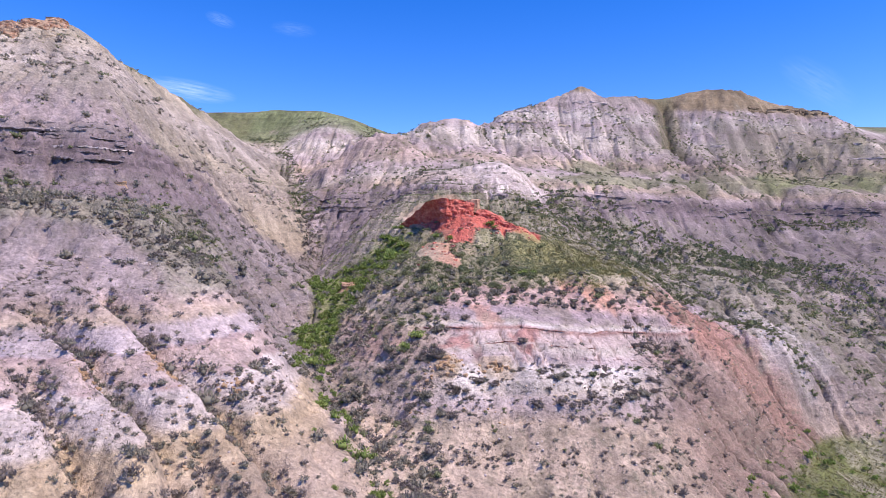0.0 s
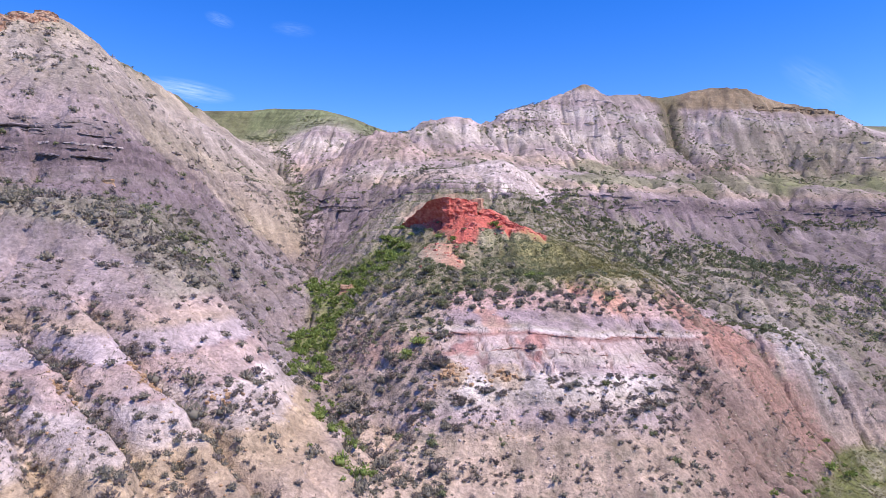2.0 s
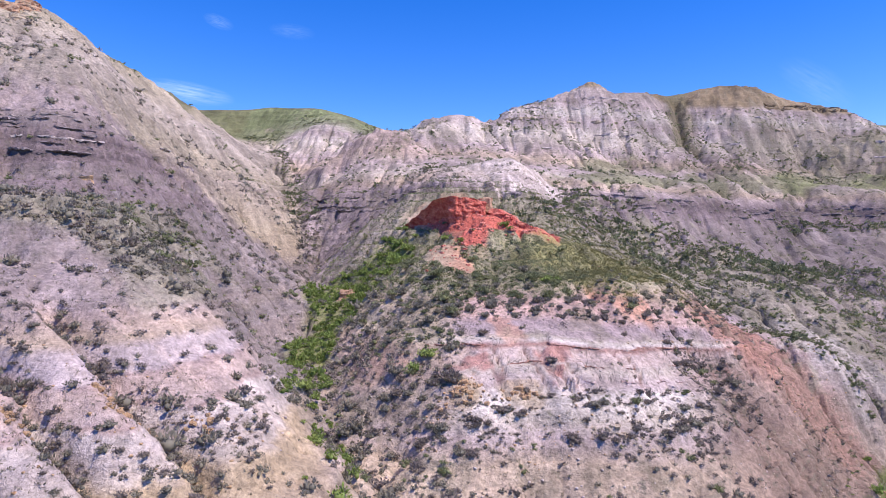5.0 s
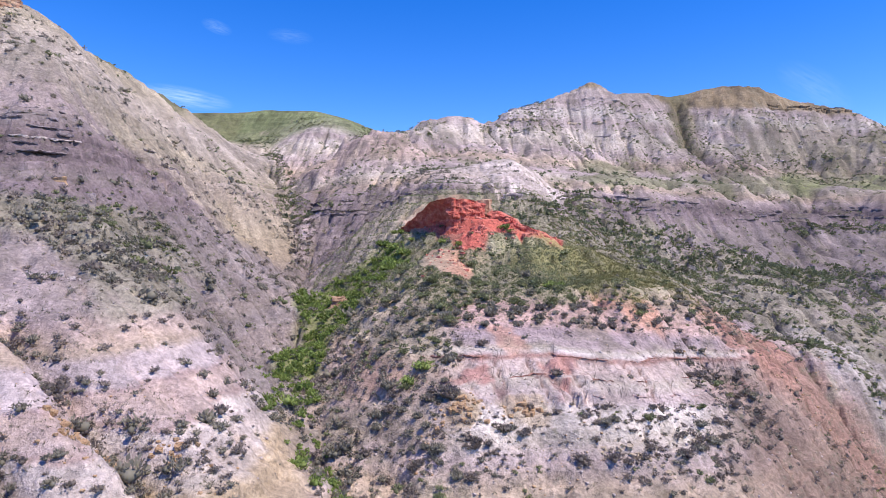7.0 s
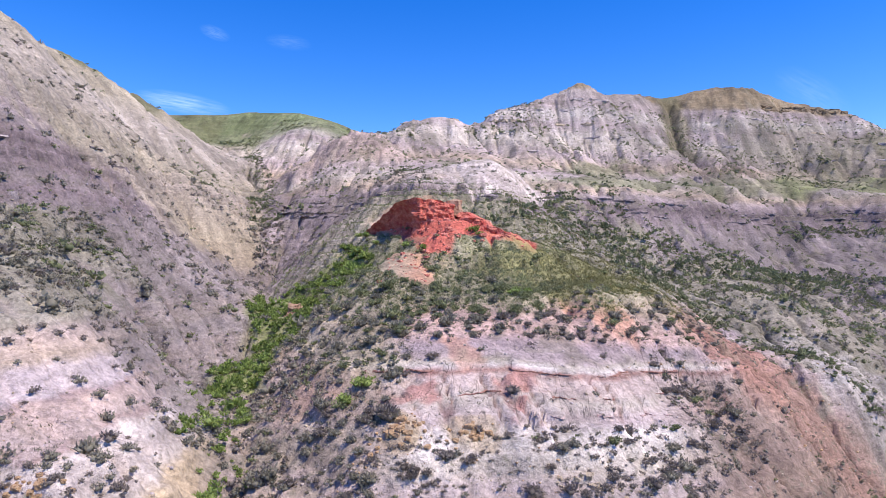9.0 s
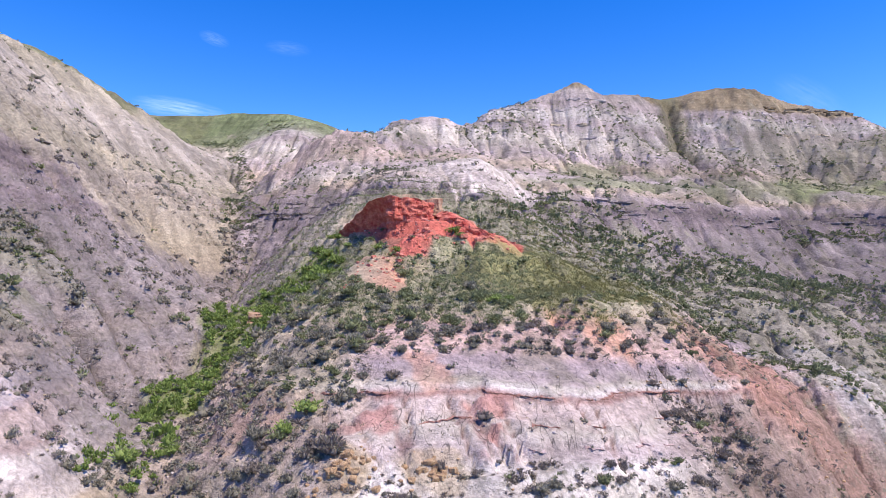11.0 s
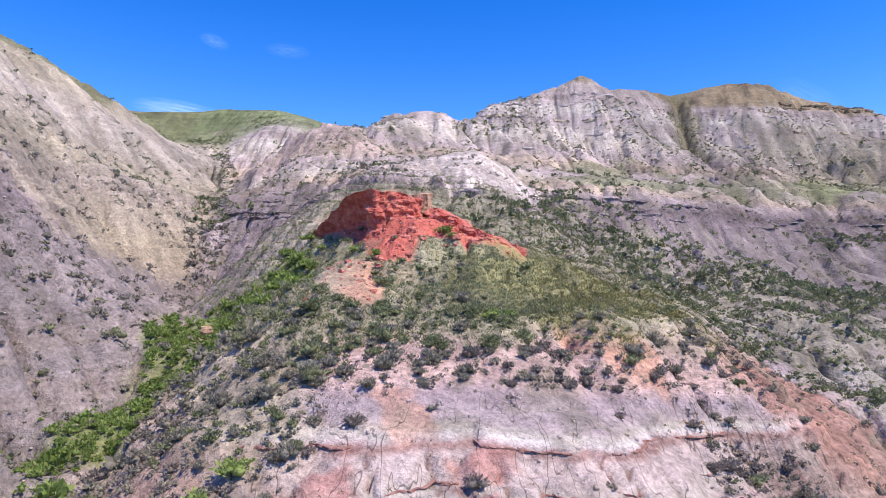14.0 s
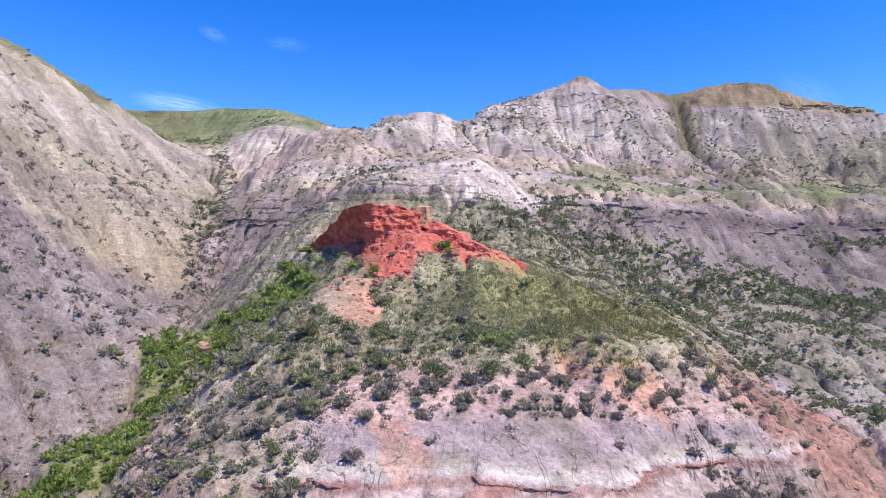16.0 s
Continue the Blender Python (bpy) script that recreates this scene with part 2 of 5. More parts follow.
def base_height(x, y, c=5.0):
    out = WEIGHTS[-3] + WEIGHTS[-2] * x / 100 + WEIGHTS[-1] * y / 100
    for (px, py, _), w in zip(ANCHOR, WEIGHTS):
        out = out - w * np.sqrt((x - px) ** 2 + (y - py) ** 2 + c * c)
    return out


def blur(a, n):
    """Box blur with radius n cells, twice."""
    for _ in range(2):
        for axis in (0, 1):
            pad = [(0, 0), (0, 0)]
            pad[axis] = (n + 1, n)
            s = np.cumsum(np.pad(a, pad, mode="edge"), axis=axis)
            a = (np.take(s, range(2 * n + 1, s.shape[axis]), axis) - np.take(s, range(0, s.shape[axis] - 2 * n - 1), axis)) / (2 * n + 1)
    return a


# rain-cut rills: water is led downhill cell by cell, and cuts where it gathers
CELL, X0, Y0, NX, NY = 0.5, -115.0, 15.0, 560, 510
gx, gy = np.meshgrid(X0 + CELL * np.arange(NX), Y0 + CELL * np.arange(NY), indexing="ij")


def gathered(h):
    best, target = np.zeros(h.shape), np.full(h.shape, -1)
    index = np.arange(h.size).reshape(h.shape)
    for dx in (-1, 0, 1):
        for dy in (-1, 0, 1):
            if dx or dy:
                drop = (h - np.roll(h, (-dx, -dy), (0, 1))) / math.hypot(dx, dy)
                drop[[0, -1], :] = drop[:, [0, -1]] = 0
                better = drop > best
                best[better], target[better] = drop[better], np.roll(index, (-dx, -dy), (0, 1))[better]
    water, to = [1.0] * h.size, target.ravel().tolist()
    for k in np.argsort(-h, axis=None).tolist():
        if to[k] >= 0:
            water[to[k]] += water[k]
    return np.array(water).reshape(h.shape)


base = base_height(gx, gy)
slope = np.hypot(*np.gradient(blur(base, 3), CELL))
steep = smooth(0.2, 0.55, slope)
shape = base + (1.3 * fbm(gx, gy, 9, 4, 11) + 0.5 * fbm(gx, gy, 2.5, 3, 21)) * (0.3 + 0.7 * steep)
shape = shape + (1.2 * fbm(gx, gy, 22, 3, 15) + 1.5 * (0.55 - 2 * np.abs(fbm(gx, gy, 13, 3, 18))) + 0.7 * (0.5 - 2 * np.abs(fbm(gx, gy, 5, 3, 19)))) * steep * smooth(115, 150, gy) * (1 - (0.35 + 0.5 * smooth(38, 48, base)) * smooth(188, 203, gy)) * np.where(gx > -50, 1, 0.5)
broken = steep * smooth(150, 185, gy) * (1 - 0.8 * smooth(44, 52, base)) * (gx > -40)
shape = shape + broken * (1.8 * fbm(gx, gy, 15, 3, 25) + 2.2 * (0.4 - 1.6 * np.abs(fbm(gx + 0.4 * gy, 0.5 * gy, 10, 3, 26))))
# main side gullies of the western slope
CARVED = np.zeros(gx.shape)
for line in GULLIES:
    d = np.full(gx.shape, 99.0)
    for (ax, ay), (bx, by) in zip(line, line[1:]):
        f = np.clip(((gx - ax) * (bx - ax) + (gy - ay) * (by - ay)) / ((bx - ax) ** 2 + (by - ay) ** 2), 0, 1)
        d = np.minimum(d, np.hypot(gx - ax - f * (bx - ax) + 0.5 * fbm(gx, gy, 3, 2, 16), gy - ay - f * (by - ay)))
    far_notch = line[0][1] > 200
    CARVED = CARVED - (5.0 if far_notch else 2.5) * np.exp(-(d / (3.6 if far_notch else 0.9)) ** 1.2) + 0.4 * np.exp(-((d - 2.8) / 1.3) ** 2)
shape = shape + CARVED
for turn in range(2):
    water = gathered(shape)
    cut = np.log2(1 + water * CELL * CELL / 9)
    cut = 0.16 * cut + 0.20 * blur(cut, 1) + 0.16 * blur(cut, 3)
    cut = (cut - blur(cut, 14)) * (0.25 + 0.75 * steep)
    shape = shape - np.clip(0.95 * cut, -0.5, 2.0)
RILLS = shape - base
flat = smooth(26.0, 27.6, -base)                       # the valley floor stays even
RILLS = RILLS * (1 - 0.85 * flat)
ribs = (1 - smooth(-14, -8, gx)) * (1 - smooth(62, 72, gy))
RILLS = CARVED + (RILLS - CARVED) * (1 - 0.55 * ribs) * (1 - 0.7 * smooth(218, 230, gy) * (gx < -15) * smooth(36, 44, base))
brow = smooth(-6, -2, gx) * (1 - smooth(24, 30, gx)) * (1 - smooth(80, 86, gy)) * smooth(54, 60, gy) * smooth(-15.5, -13, base)
foot = smooth(-6, -2, gx) * (1 - smooth(26, 34, gx)) * (1 - smooth(66, 72, gy))
RILLS = RILLS + (0.8 * np.tanh(RILLS / 1.2) - RILLS) * 0.8 * np.exp(-((gx - 11) / 13) ** 4 - ((gy - 130) / 11) ** 4)      # the pale knob is smooth and round
RILLS = RILLS + (0.5 * np.tanh(RILLS / 0.7) - RILLS) * foot
RILLS = RILLS + (0.22 * np.tanh(RILLS / 0.3) - RILLS) * brow      # the spur's nose is cut less deep
WATER = blur(np.log2(1 + water * CELL * CELL), 1)


def sample(grid, x, y):
    fx, fy = np.clip((x - X0) / CELL, 0, NX - 1.001), np.clip((y - Y0) / CELL, 0, NY - 1.001)
    i, j = fx.astype(int), fy.astype(int)
    u, v = fx - i, fy - j
    return (grid[i, j] * (1 - u) + grid[i + 1, j] * u) * (1 - v) + (grid[i, j + 1] * (1 - u) + grid[i + 1, j + 1] * u) * v


GRAIN_X, GRAIN_Y = np.gradient(blur(shape, 2), CELL)
GRAIN_N = np.hypot(GRAIN_X, GRAIN_Y) + 0.05


def streaks(x, y, size, seed, count=7):
    """Noise drawn out along the way the water runs, about zero with a spread of one."""
    total = value_noise(x / size, y / size, seed)
    for way in (1, -1):
        px, py = x + 0.0, y + 0.0
        for _ in range(count):
            n = sample(GRAIN_N, px, py)
            px, py = px + way * 0.8 * size * sample(GRAIN_X, px, py) / n, py + way * 0.8 * size * sample(GRAIN_Y, px, py) / n
            total = total + value_noise(px / size, py / size, seed)
    return (total / (2 * count + 1) - 0.5) / 0.085


def inside(x, y):
    """1 in the cut country, 0 far off."""
    return smooth(X0, X0 + 12, x) * smooth(-(X0 + CELL * NX), -(X0 + CELL * NX) + 12, -x) * smooth(Y0, Y0 + 8, y) * smooth(-(Y0 + CELL * NY), -(Y0 + CELL * NY) + 12, -y)


def ground_height(x, y):
    far = np.maximum(np.hypot(np.clip(np.abs(x) - 170, 0, None), np.clip(np.abs(y - 140) - 190, 0, None)), 0)
    near = np.where(far < 60, base_height(np.clip(x, -230, 230), np.clip(y, -110, 390)), 0)
    plain = np.where(y > 120, 56.0, -28.5) * 1.0 + 1.2 * fbm(x, y, 140, 2, 61)
    z = near + (plain - near) * smooth(0, 60, far)
    z = z + sample(RILLS, x, y) * inside(x, y)
    # the spur's white cap bed makes a lip over the fluted face
    nose = inside(x, y) * smooth(-8, -3, x) * (1 - smooth(24, 30, x)) * (1 - smooth(78, 84, y))
    zz = z + dip(x)
    lip = zz + 0.25 * fbm(x, y, 3, 2, 72)
    z = z + nose * (0.05 * np.exp(-((lip + 8.5) / 0.45) ** 2) - 0.10 * np.exp(-((lip + 9.9) / 0.7) ** 2))
    z = z - nose * 0.55 * smooth(-12.5, -11.5, zz) * (1 - smooth(-9.6, -8.8, zz)) * np.abs(fbm(x + 0.4 * y, 0 * y, 1.3, 2, 73))
    # joints and small runnels cut the fluted face
    joint = 1 - smooth(0.0, 0.09, np.abs(fbm(x + 0.35 * y, 0.25 * y, 2.6, 2, 59)))
    z = z - 0.5 * joint * nose * smooth(-13.2, -12.6, zz) * (1 - smooth(-9.5, -9.0, zz))
    # hollow behind the pale knob
    z = z - 5.0 * np.exp(-((x - 17) / 14) ** 2 - ((y - 157 - 0.3 * (x - 17)) / 6) ** 2) + 2.0 * np.exp(-((x - 14) / 9) ** 2 - ((y - 138) / 9) ** 2)
    # fine runnels down the western slope
    grain = inside(x, y) * sample(steep, x, y) * (1 - smooth(-24, -16, x)) * (1 - smooth(150, 170, y))
    z = z - 0.32 * grain * smooth(0.0, 0.5, np.abs(fbm(0.42 * x + 0.91 * y, (0.91 * x - 0.42 * y) / 8, 1.6, 3, 76)))
    # runnels, drawn down the slope
    run = inside(x, y) * sample(steep, x, y)
    z = z - run * (1 - 0.6 * nose) * (0.10 * np.clip(streaks(x, y, 0.55, 601), -2, 2) * (1 - smooth(120, 150, y)) + (0.16 + 0.10 * smooth(130, 160, y)) * np.clip(streaks(x, y, 1.7, 602), -2, 2))
    z = z - 1.6 * np.exp(-((x + 21.6) / 0.45) ** 2 - ((y - 88.4) / 0.7) ** 2)      # a hole washed out by the gully
    # hard beds stand out as small steps
    bed = z + 0.5 * fbm(x, y, 14, 2, 71)
    hard = smooth(8.5, 10, z) * (1 - smooth(15.5, 17, z)) * (1 - smooth(100, 112, y)) * (1 - smooth(-32, -26, x))
    hard = hard + 0.8 * smooth(8.5, 9.5, z) * (1 - smooth(12.5, 13.5, z)) * smooth(112, 122, y) * (1 - smooth(190, 200, y)) * smooth(-0.3, 0.1, fbm(x, y, 16, 2, 74))
    hard = np.clip(hard + 0.22, 0, 0.85) * inside(x, y) * sample(steep, x, y)
    high = 1.15
    tread = bed / high + 0.35 * fbm(x, y, 5, 2, 75)
    frac = tread - np.floor(tread)
    z = z + hard * high * (smooth(0.36, 0.64, frac) - frac)
    ledge = 0.20 * np.sin(bed * 2.6) + 0.13 * np.sin(bed * 5.7 + 1.0)
    z = z + ledge * inside(x, y) * sample(steep, x, y) * (0.4 + 0.6 * smooth(-0.2, 0.3, fbm(x, y, 11, 2, 81)))
    return z + 0.17 * fbm(x, y, 1.1, 3, 91) * inside(x, y) * (0.3 + 0.7 * sample(steep, x, y))


def steps(start, stop, size, growth=1.0, most=1e9):
    out, v = [], start
    while v < stop:
        out.append(v)
        v += size
        size = min(size * growth, most)
    return out


def axis(low, high, fine, mid, mid_low, mid_high, end):
    up = steps(high, mid_high, fine, 1.009, mid)
    up += steps(mid_high, end, mid, 1.09)
    down = [low - (v - low) for v in steps(low, 2 * low - mid_low, fine, 1.009, mid)[1:]]
    down += [mid_low - (v - mid_low) for v in steps(mid_low, mid_low + end, mid, 1.09)]
    return np.array(sorted(set(np.round(down + steps(low, high, fine) + up, 3))))


xs = axis(-46, 50, 0.28, 0.80, -118, 165, 2600)
ys = axis(50, 104, 0.22, 0.74, 24, 268, 2600)
GX, GY = np.meshgrid(xs, ys, indexing="ij")
GZ = ground_height(GX, GY)


# ---- materials ----
def material(name, rough=0.9):
    m = bpy.data.materials.new(name)
    m.use_nodes = True
    nodes, links = m.node_tree.nodes, m.node_tree.links
    shader = nodes["Principled BSDF"]
    shader.inputs["Roughness"].default_value = rough
    shader.inputs["Specular IOR Level"].default_value = 0.2
    return m, nodes, links, shader


def noise_node(nodes, links, size, detail=6, rough=0.6, coords="Object"):
    co = nodes.new("ShaderNodeTexCoord")
    n = nodes.new("ShaderNodeTexNoise")
    n.inputs["Scale"].default_value = 1 / size
    n.inputs["Detail"].default_value = detail
    n.inputs["Roughness"].default_value = rough
    links.new(co.outputs[coords], n.inputs["Vector"])
    return n


def span(nodes, links, value, a, b, c, d):
    r = nodes.new("ShaderNodeMapRange")
    for k, v in zip(range(1, 5), (a, b, c, d)):
        r.inputs[k].default_value = v
    links.new(value, r.inputs[0])
    return r.outputs[0]


def scaled(nodes, links, colour, factor):
    v = nodes.new("ShaderNodeVectorMath")
    v.operation = "SCALE"
    links.new(colour, v.inputs[0])
    links.new(factor, v.inputs["Scale"])
    return v.outputs[0]


def bumped(nodes, links, shader, heights, strength=0.5):
    """heights: (socket, metres)"""
    last = None
    for socket, metres in heights:
        b = nodes.new("ShaderNodeBump")
        b.inputs["Strength"].default_value = strength
        b.inputs["Distance"].default_value = metres
        links.new(socket, b.inputs["Height"])
        if last:
            links.new(last, b.inputs["Normal"])
        last = b.outputs[0]
    links.new(last, shader.inputs["Normal"])


def clay_material():
    m, nodes, links, shader = material("banded_clay", 0.95)
    attr = nodes.new("ShaderNodeAttribute")
    attr.attribute_name = "soil"
    fine, coarse, grit = noise_node(nodes, links, 0.35), noise_node(nodes, links, 2.4), noise_node(nodes, links, 0.09, 4, 0.7)
    c = scaled(nodes, links, attr.outputs["Color"], span(nodes, links, fine.outputs[0], 0.3, 0.7, 0.66, 1.30))
    c = scaled(nodes, links, c, span(nodes, links, coarse.outputs[0], 0.3, 0.7, 0.86, 1.12))
    c = scaled(nodes, links, c, span(nodes, links, grit.outputs[0], 0.3, 0.7, 0.78, 1.2))
    herb, drift = noise_node(nodes, links, 0.55, 4, 0.65), noise_node(nodes, links, 5.0, 3)
    many = nodes.new("ShaderNodeMath")
    many.operation = "MULTIPLY"
    links.new(span(nodes, links, herb.outputs[0], 0.56, 0.64, 0, 0.75), many.inputs[0])
    where = nodes.new("ShaderNodeMath")
    where.operation = "MULTIPLY"
    links.new(span(nodes, links, drift.outputs[0], 0.38, 0.6, 0.12, 1), where.inputs[0])
    links.new(attr.outputs["Alpha"], where.inputs[1])
    links.new(where.outputs[0], many.inputs[1])
    # single small herbs and stones: round specks, each of its own size
    coords, cells = nodes.new("ShaderNodeTexCoord"), nodes.new("ShaderNodeTexVoronoi")
    cells.inputs["Scale"].default_value = 1.5
    links.new(coords.outputs["Object"], cells.inputs["Vector"])
    own = nodes.new("ShaderNodeSeparateColor")
    links.new(cells.outputs["Color"], own.inputs[0])
    reach = nodes.new("ShaderNodeMath")
    reach.operation = "SUBTRACT"
    links.new(span(nodes, links, own.outputs[0], 0.35, 1.0, 0, 0.42), reach.inputs[0])
    links.new(cells.outputs["Distance"], reach.inputs[1])
    dots = nodes.new("ShaderNodeMath")
    dots.operation = "MULTIPLY"
    links.new(span(nodes, links, reach.outputs[0], 0.0, 0.1, 0, 0.8), dots.inputs[0])
    links.new(where.outputs[0], dots.inputs[1])
    both = nodes.new("ShaderNodeMath")
    both.operation = "MAXIMUM"
    links.new(many.outputs[0], both.inputs[0])
    links.new(dots.outputs[0], both.inputs[1])
    # hairline cracks and runnels
    vein = noise_node(nodes, links, 1.3, 5, 0.6)
    split = nodes.new("ShaderNodeMath")
    split.operation = "ABSOLUTE"
    links.new(span(nodes, links, vein.outputs[0], 0, 1, -0.5, 0.5), split.inputs[0])
    crack = span(nodes, links, split.outputs[0], 0.0, 0.03, 0.82, 1.0)
    c = scaled(nodes, links, c, crack)
    # joints that run down the bare faces
    tall, slit = nodes.new("ShaderNodeMapping"), nodes.new("ShaderNodeTexNoise")
    tall.inputs["Scale"].default_value = (0.8, 0.16, 0.08)
    tall.inputs["Rotation"].default_value = (0, 0.35, 0)
    slit.inputs["Scale"].default_value, slit.inputs["Detail"].default_value = 1.0, 2
    links.new(coords.outputs["Object"], tall.inputs[0])
    links.new(tall.outputs[0], slit.inputs["Vector"])
    gap = nodes.new("ShaderNodeMath")
    gap.operation = "ABSOLUTE"
    links.new(span(nodes, links, slit.outputs[0], 0, 1, -0.5, 0.5), gap.inputs[0])
    bare = span(nodes, links, attr.outputs["Alpha"], 0.09, 0.22, 0.6, 0.0)
    line = nodes.new("ShaderNodeMath")
    line.operation = "MULTIPLY"
    links.new(span(nodes, links, gap.outputs[0], 0.002, 0.009, 1.0, 0.0), line.inputs[0])
    links.new(bare, line.inputs[1])
    c = scaled(nodes, links, c, span(nodes, links, line.outputs[0], 0, 1, 1, 0))
    # thin laminae of the beds, level and slightly wavy
    level, lam = nodes.new("ShaderNodeMapping"), nodes.new("ShaderNodeTexNoise")
    level.inputs["Scale"].default_value = (0.09, 0.09, 1.5)
    lam.inputs["Scale"].default_value, lam.inputs["Detail"].default_value = 1.0, 4
    links.new(coords.outputs["Object"], level.inputs[0])
    links.new(level.outputs[0], lam.inputs["Vector"])
    c = scaled(nodes, links, c, span(nodes, links, lam.outputs[0], 0.3, 0.7, 0.88, 1.1))
    mix = nodes.new("ShaderNodeMix")
    mix.data_type = "RGBA"
    mix.inputs["B"].default_value = (0.17, 0.155, 0.12, 1)
    links.new(both.outputs[0], mix.inputs["Factor"])
    links.new(c, mix.inputs["A"])
    links.new(mix.outputs["Result"], shader.inputs["Base Color"])
    bumped(nodes, links, shader, [(coarse.outputs[0], 0.38), (fine.outputs[0], 0.20), (crack, 0.10), (lam.outputs[0], 0.12), (grit.outputs[0], 0.04)], 0.9)
    return m


def rock_material(name, a, b, size=0.5, relief=0.1):
    """Rock between two colours, banded along z."""
    m, nodes, links, shader = material(name, 0.9)
    n1, n2 = noise_node(nodes, links, size), noise_node(nodes, links, size * 0.22, 5, 0.7)
    mix = nodes.new("ShaderNodeMix")
    mix.data_type = "RGBA"
    mix.inputs["A"].default_value, mix.inputs["B"].default_value = (*a, 1), (*b, 1)
    links.new(span(nodes, links, n1.outputs[0], 0.35, 0.65, 0, 1), mix.inputs["Factor"])
    c = scaled(nodes, links, mix.outputs["Result"], span(nodes, links, n2.outputs[0], 0.3, 0.7, 0.7, 1.25))
    links.new(c, shader.inputs["Base Color"])
    bumped(nodes, links, shader, [(n1.outputs[0], relief), (n2.outputs[0], relief * 0.5)], 0.9)
    return m


def leaf_material(name, a, b, rough=0.75):
    m, nodes, links, shader = material(name, rough)
    geo, info = nodes.new("ShaderNodeNewGeometry"), nodes.new("ShaderNodeObjectInfo")
    add = nodes.new("ShaderNodeMath")
    add.operation = "ADD"
    links.new(geo.outputs["Random Per Island"], add.inputs[0])
    links.new(info.outputs["Random"], add.inputs[1])
    mix = nodes.new("ShaderNodeMix")
    mix.data_type = "RGBA"
    mix.inputs["A"].default_value, mix.inputs["B"].default_value = (*a, 1), (*b, 1)
    links.new(span(nodes, links, add.outputs[0], 0.2, 1.8, 0, 1), mix.inputs["Factor"])
    n = noise_node(nodes, links, 7.0, 3)
    tint = scaled(nodes, links, mix.outputs["Result"], span(nodes, links, n.outputs[0], 0.3, 0.7, 0.75, 1.25))
    links.new(tint, shader.inputs["Base Color"])
    thin, both = nodes.new("ShaderNodeBsdfTranslucent"), nodes.new("ShaderNodeMixShader")
    both.inputs[0].default_value = 0.38
    links.new(tint, thin.inputs[0])
    links.new(shader.outputs[0], both.inputs[1])
    links.new(thin.outputs[0], both.inputs[2])
    links.new(both.outputs[0], nodes["Material Output"].inputs[0])
    return m


CLAY = clay_material()

# ---- colours of the beds ----
LILAC, PURPLE, DARK = (0.42, 0.34, 0.345), (0.27, 0.21, 0.23), (0.14, 0.11, 0.12)
PALE, WHITE, CREAM = (0.48, 0.415, 0.375), (0.64, 0.57, 0.55), (0.43, 0.37, 0.29)
TAN, OCHRE, PINK = (0.46, 0.36, 0.29), (0.47, 0.365, 0.26), (0.54, 0.38, 0.355)
SALMON, RED, BROWN = (0.58, 0.31, 0.22), (0.60, 0.16, 0.125), (0.32, 0.245, 0.165)
OLIVE, SAGE = (0.27, 0.255, 0.115), (0.33, 0.30, 0.215)


def bands(z, table):
    """Colour at height z from (height, colour) rows, in rising order."""
    hs = [r[0] for r in table]
    return np.stack([np.interp(z, hs, [r[1][k] for r in table]) for k in range(3)], -1)


def blend(col, other, mask):
    return col + (np.array(other) - col) * np.clip(mask, 0, 1)[..., None]


def spot(x, y, cx, cy, rx, ry, seed=5, ragged=0.35):
    d = np.hypot((x - cx) / rx, (y - cy) / ry)
    return 1 - smooth(0.75, 1.15, d + ragged * fbm(x, y, 3.0, 3, seed))


def gully_x(y):
    """x of the main gully's floor."""
    line = sorted((p[1], p[0]) for p in LINES["gully_floor"])
    return np.interp(y, [p[0] for p in line], [p[1] for p in line])


MAUVE = (0.29, 0.24, 0.245)
GREEN_BANK = [(-23, 106), (-19, 111), (-10.5, 109), (-6.5, 104), (-6.5, 99), (-11, 93), (-13.5, 88), (-15.5, 80), (-19.5, 80), (-19.5, 92)]

RED_GROUND = [(-8.6, 114), (-6.8, 110.2), (-4.0, 106.8), (-1.6, 103.4), (-0.6, 99.8), (1.2, 96.4), (4.6, 95.8), (5.4, 98.4), (7.5, 100.4), (12, 98.8), (15.4, 98.8), (16, 102), (12, 108), (2, 116)]
SALMON_GROUND = [(-3, 97), (-4, 93), (-1.5, 88), (0.5, 86), (3, 86.5), (2.6, 91), (1.2, 97)]


def shelf_z(x):
    """Height of the green shelf across the western slope."""
    return np.interp(x, [-56, -48, -38, -31, -26], [6.6, 5.6, 4.1, 0.0, -3.0])


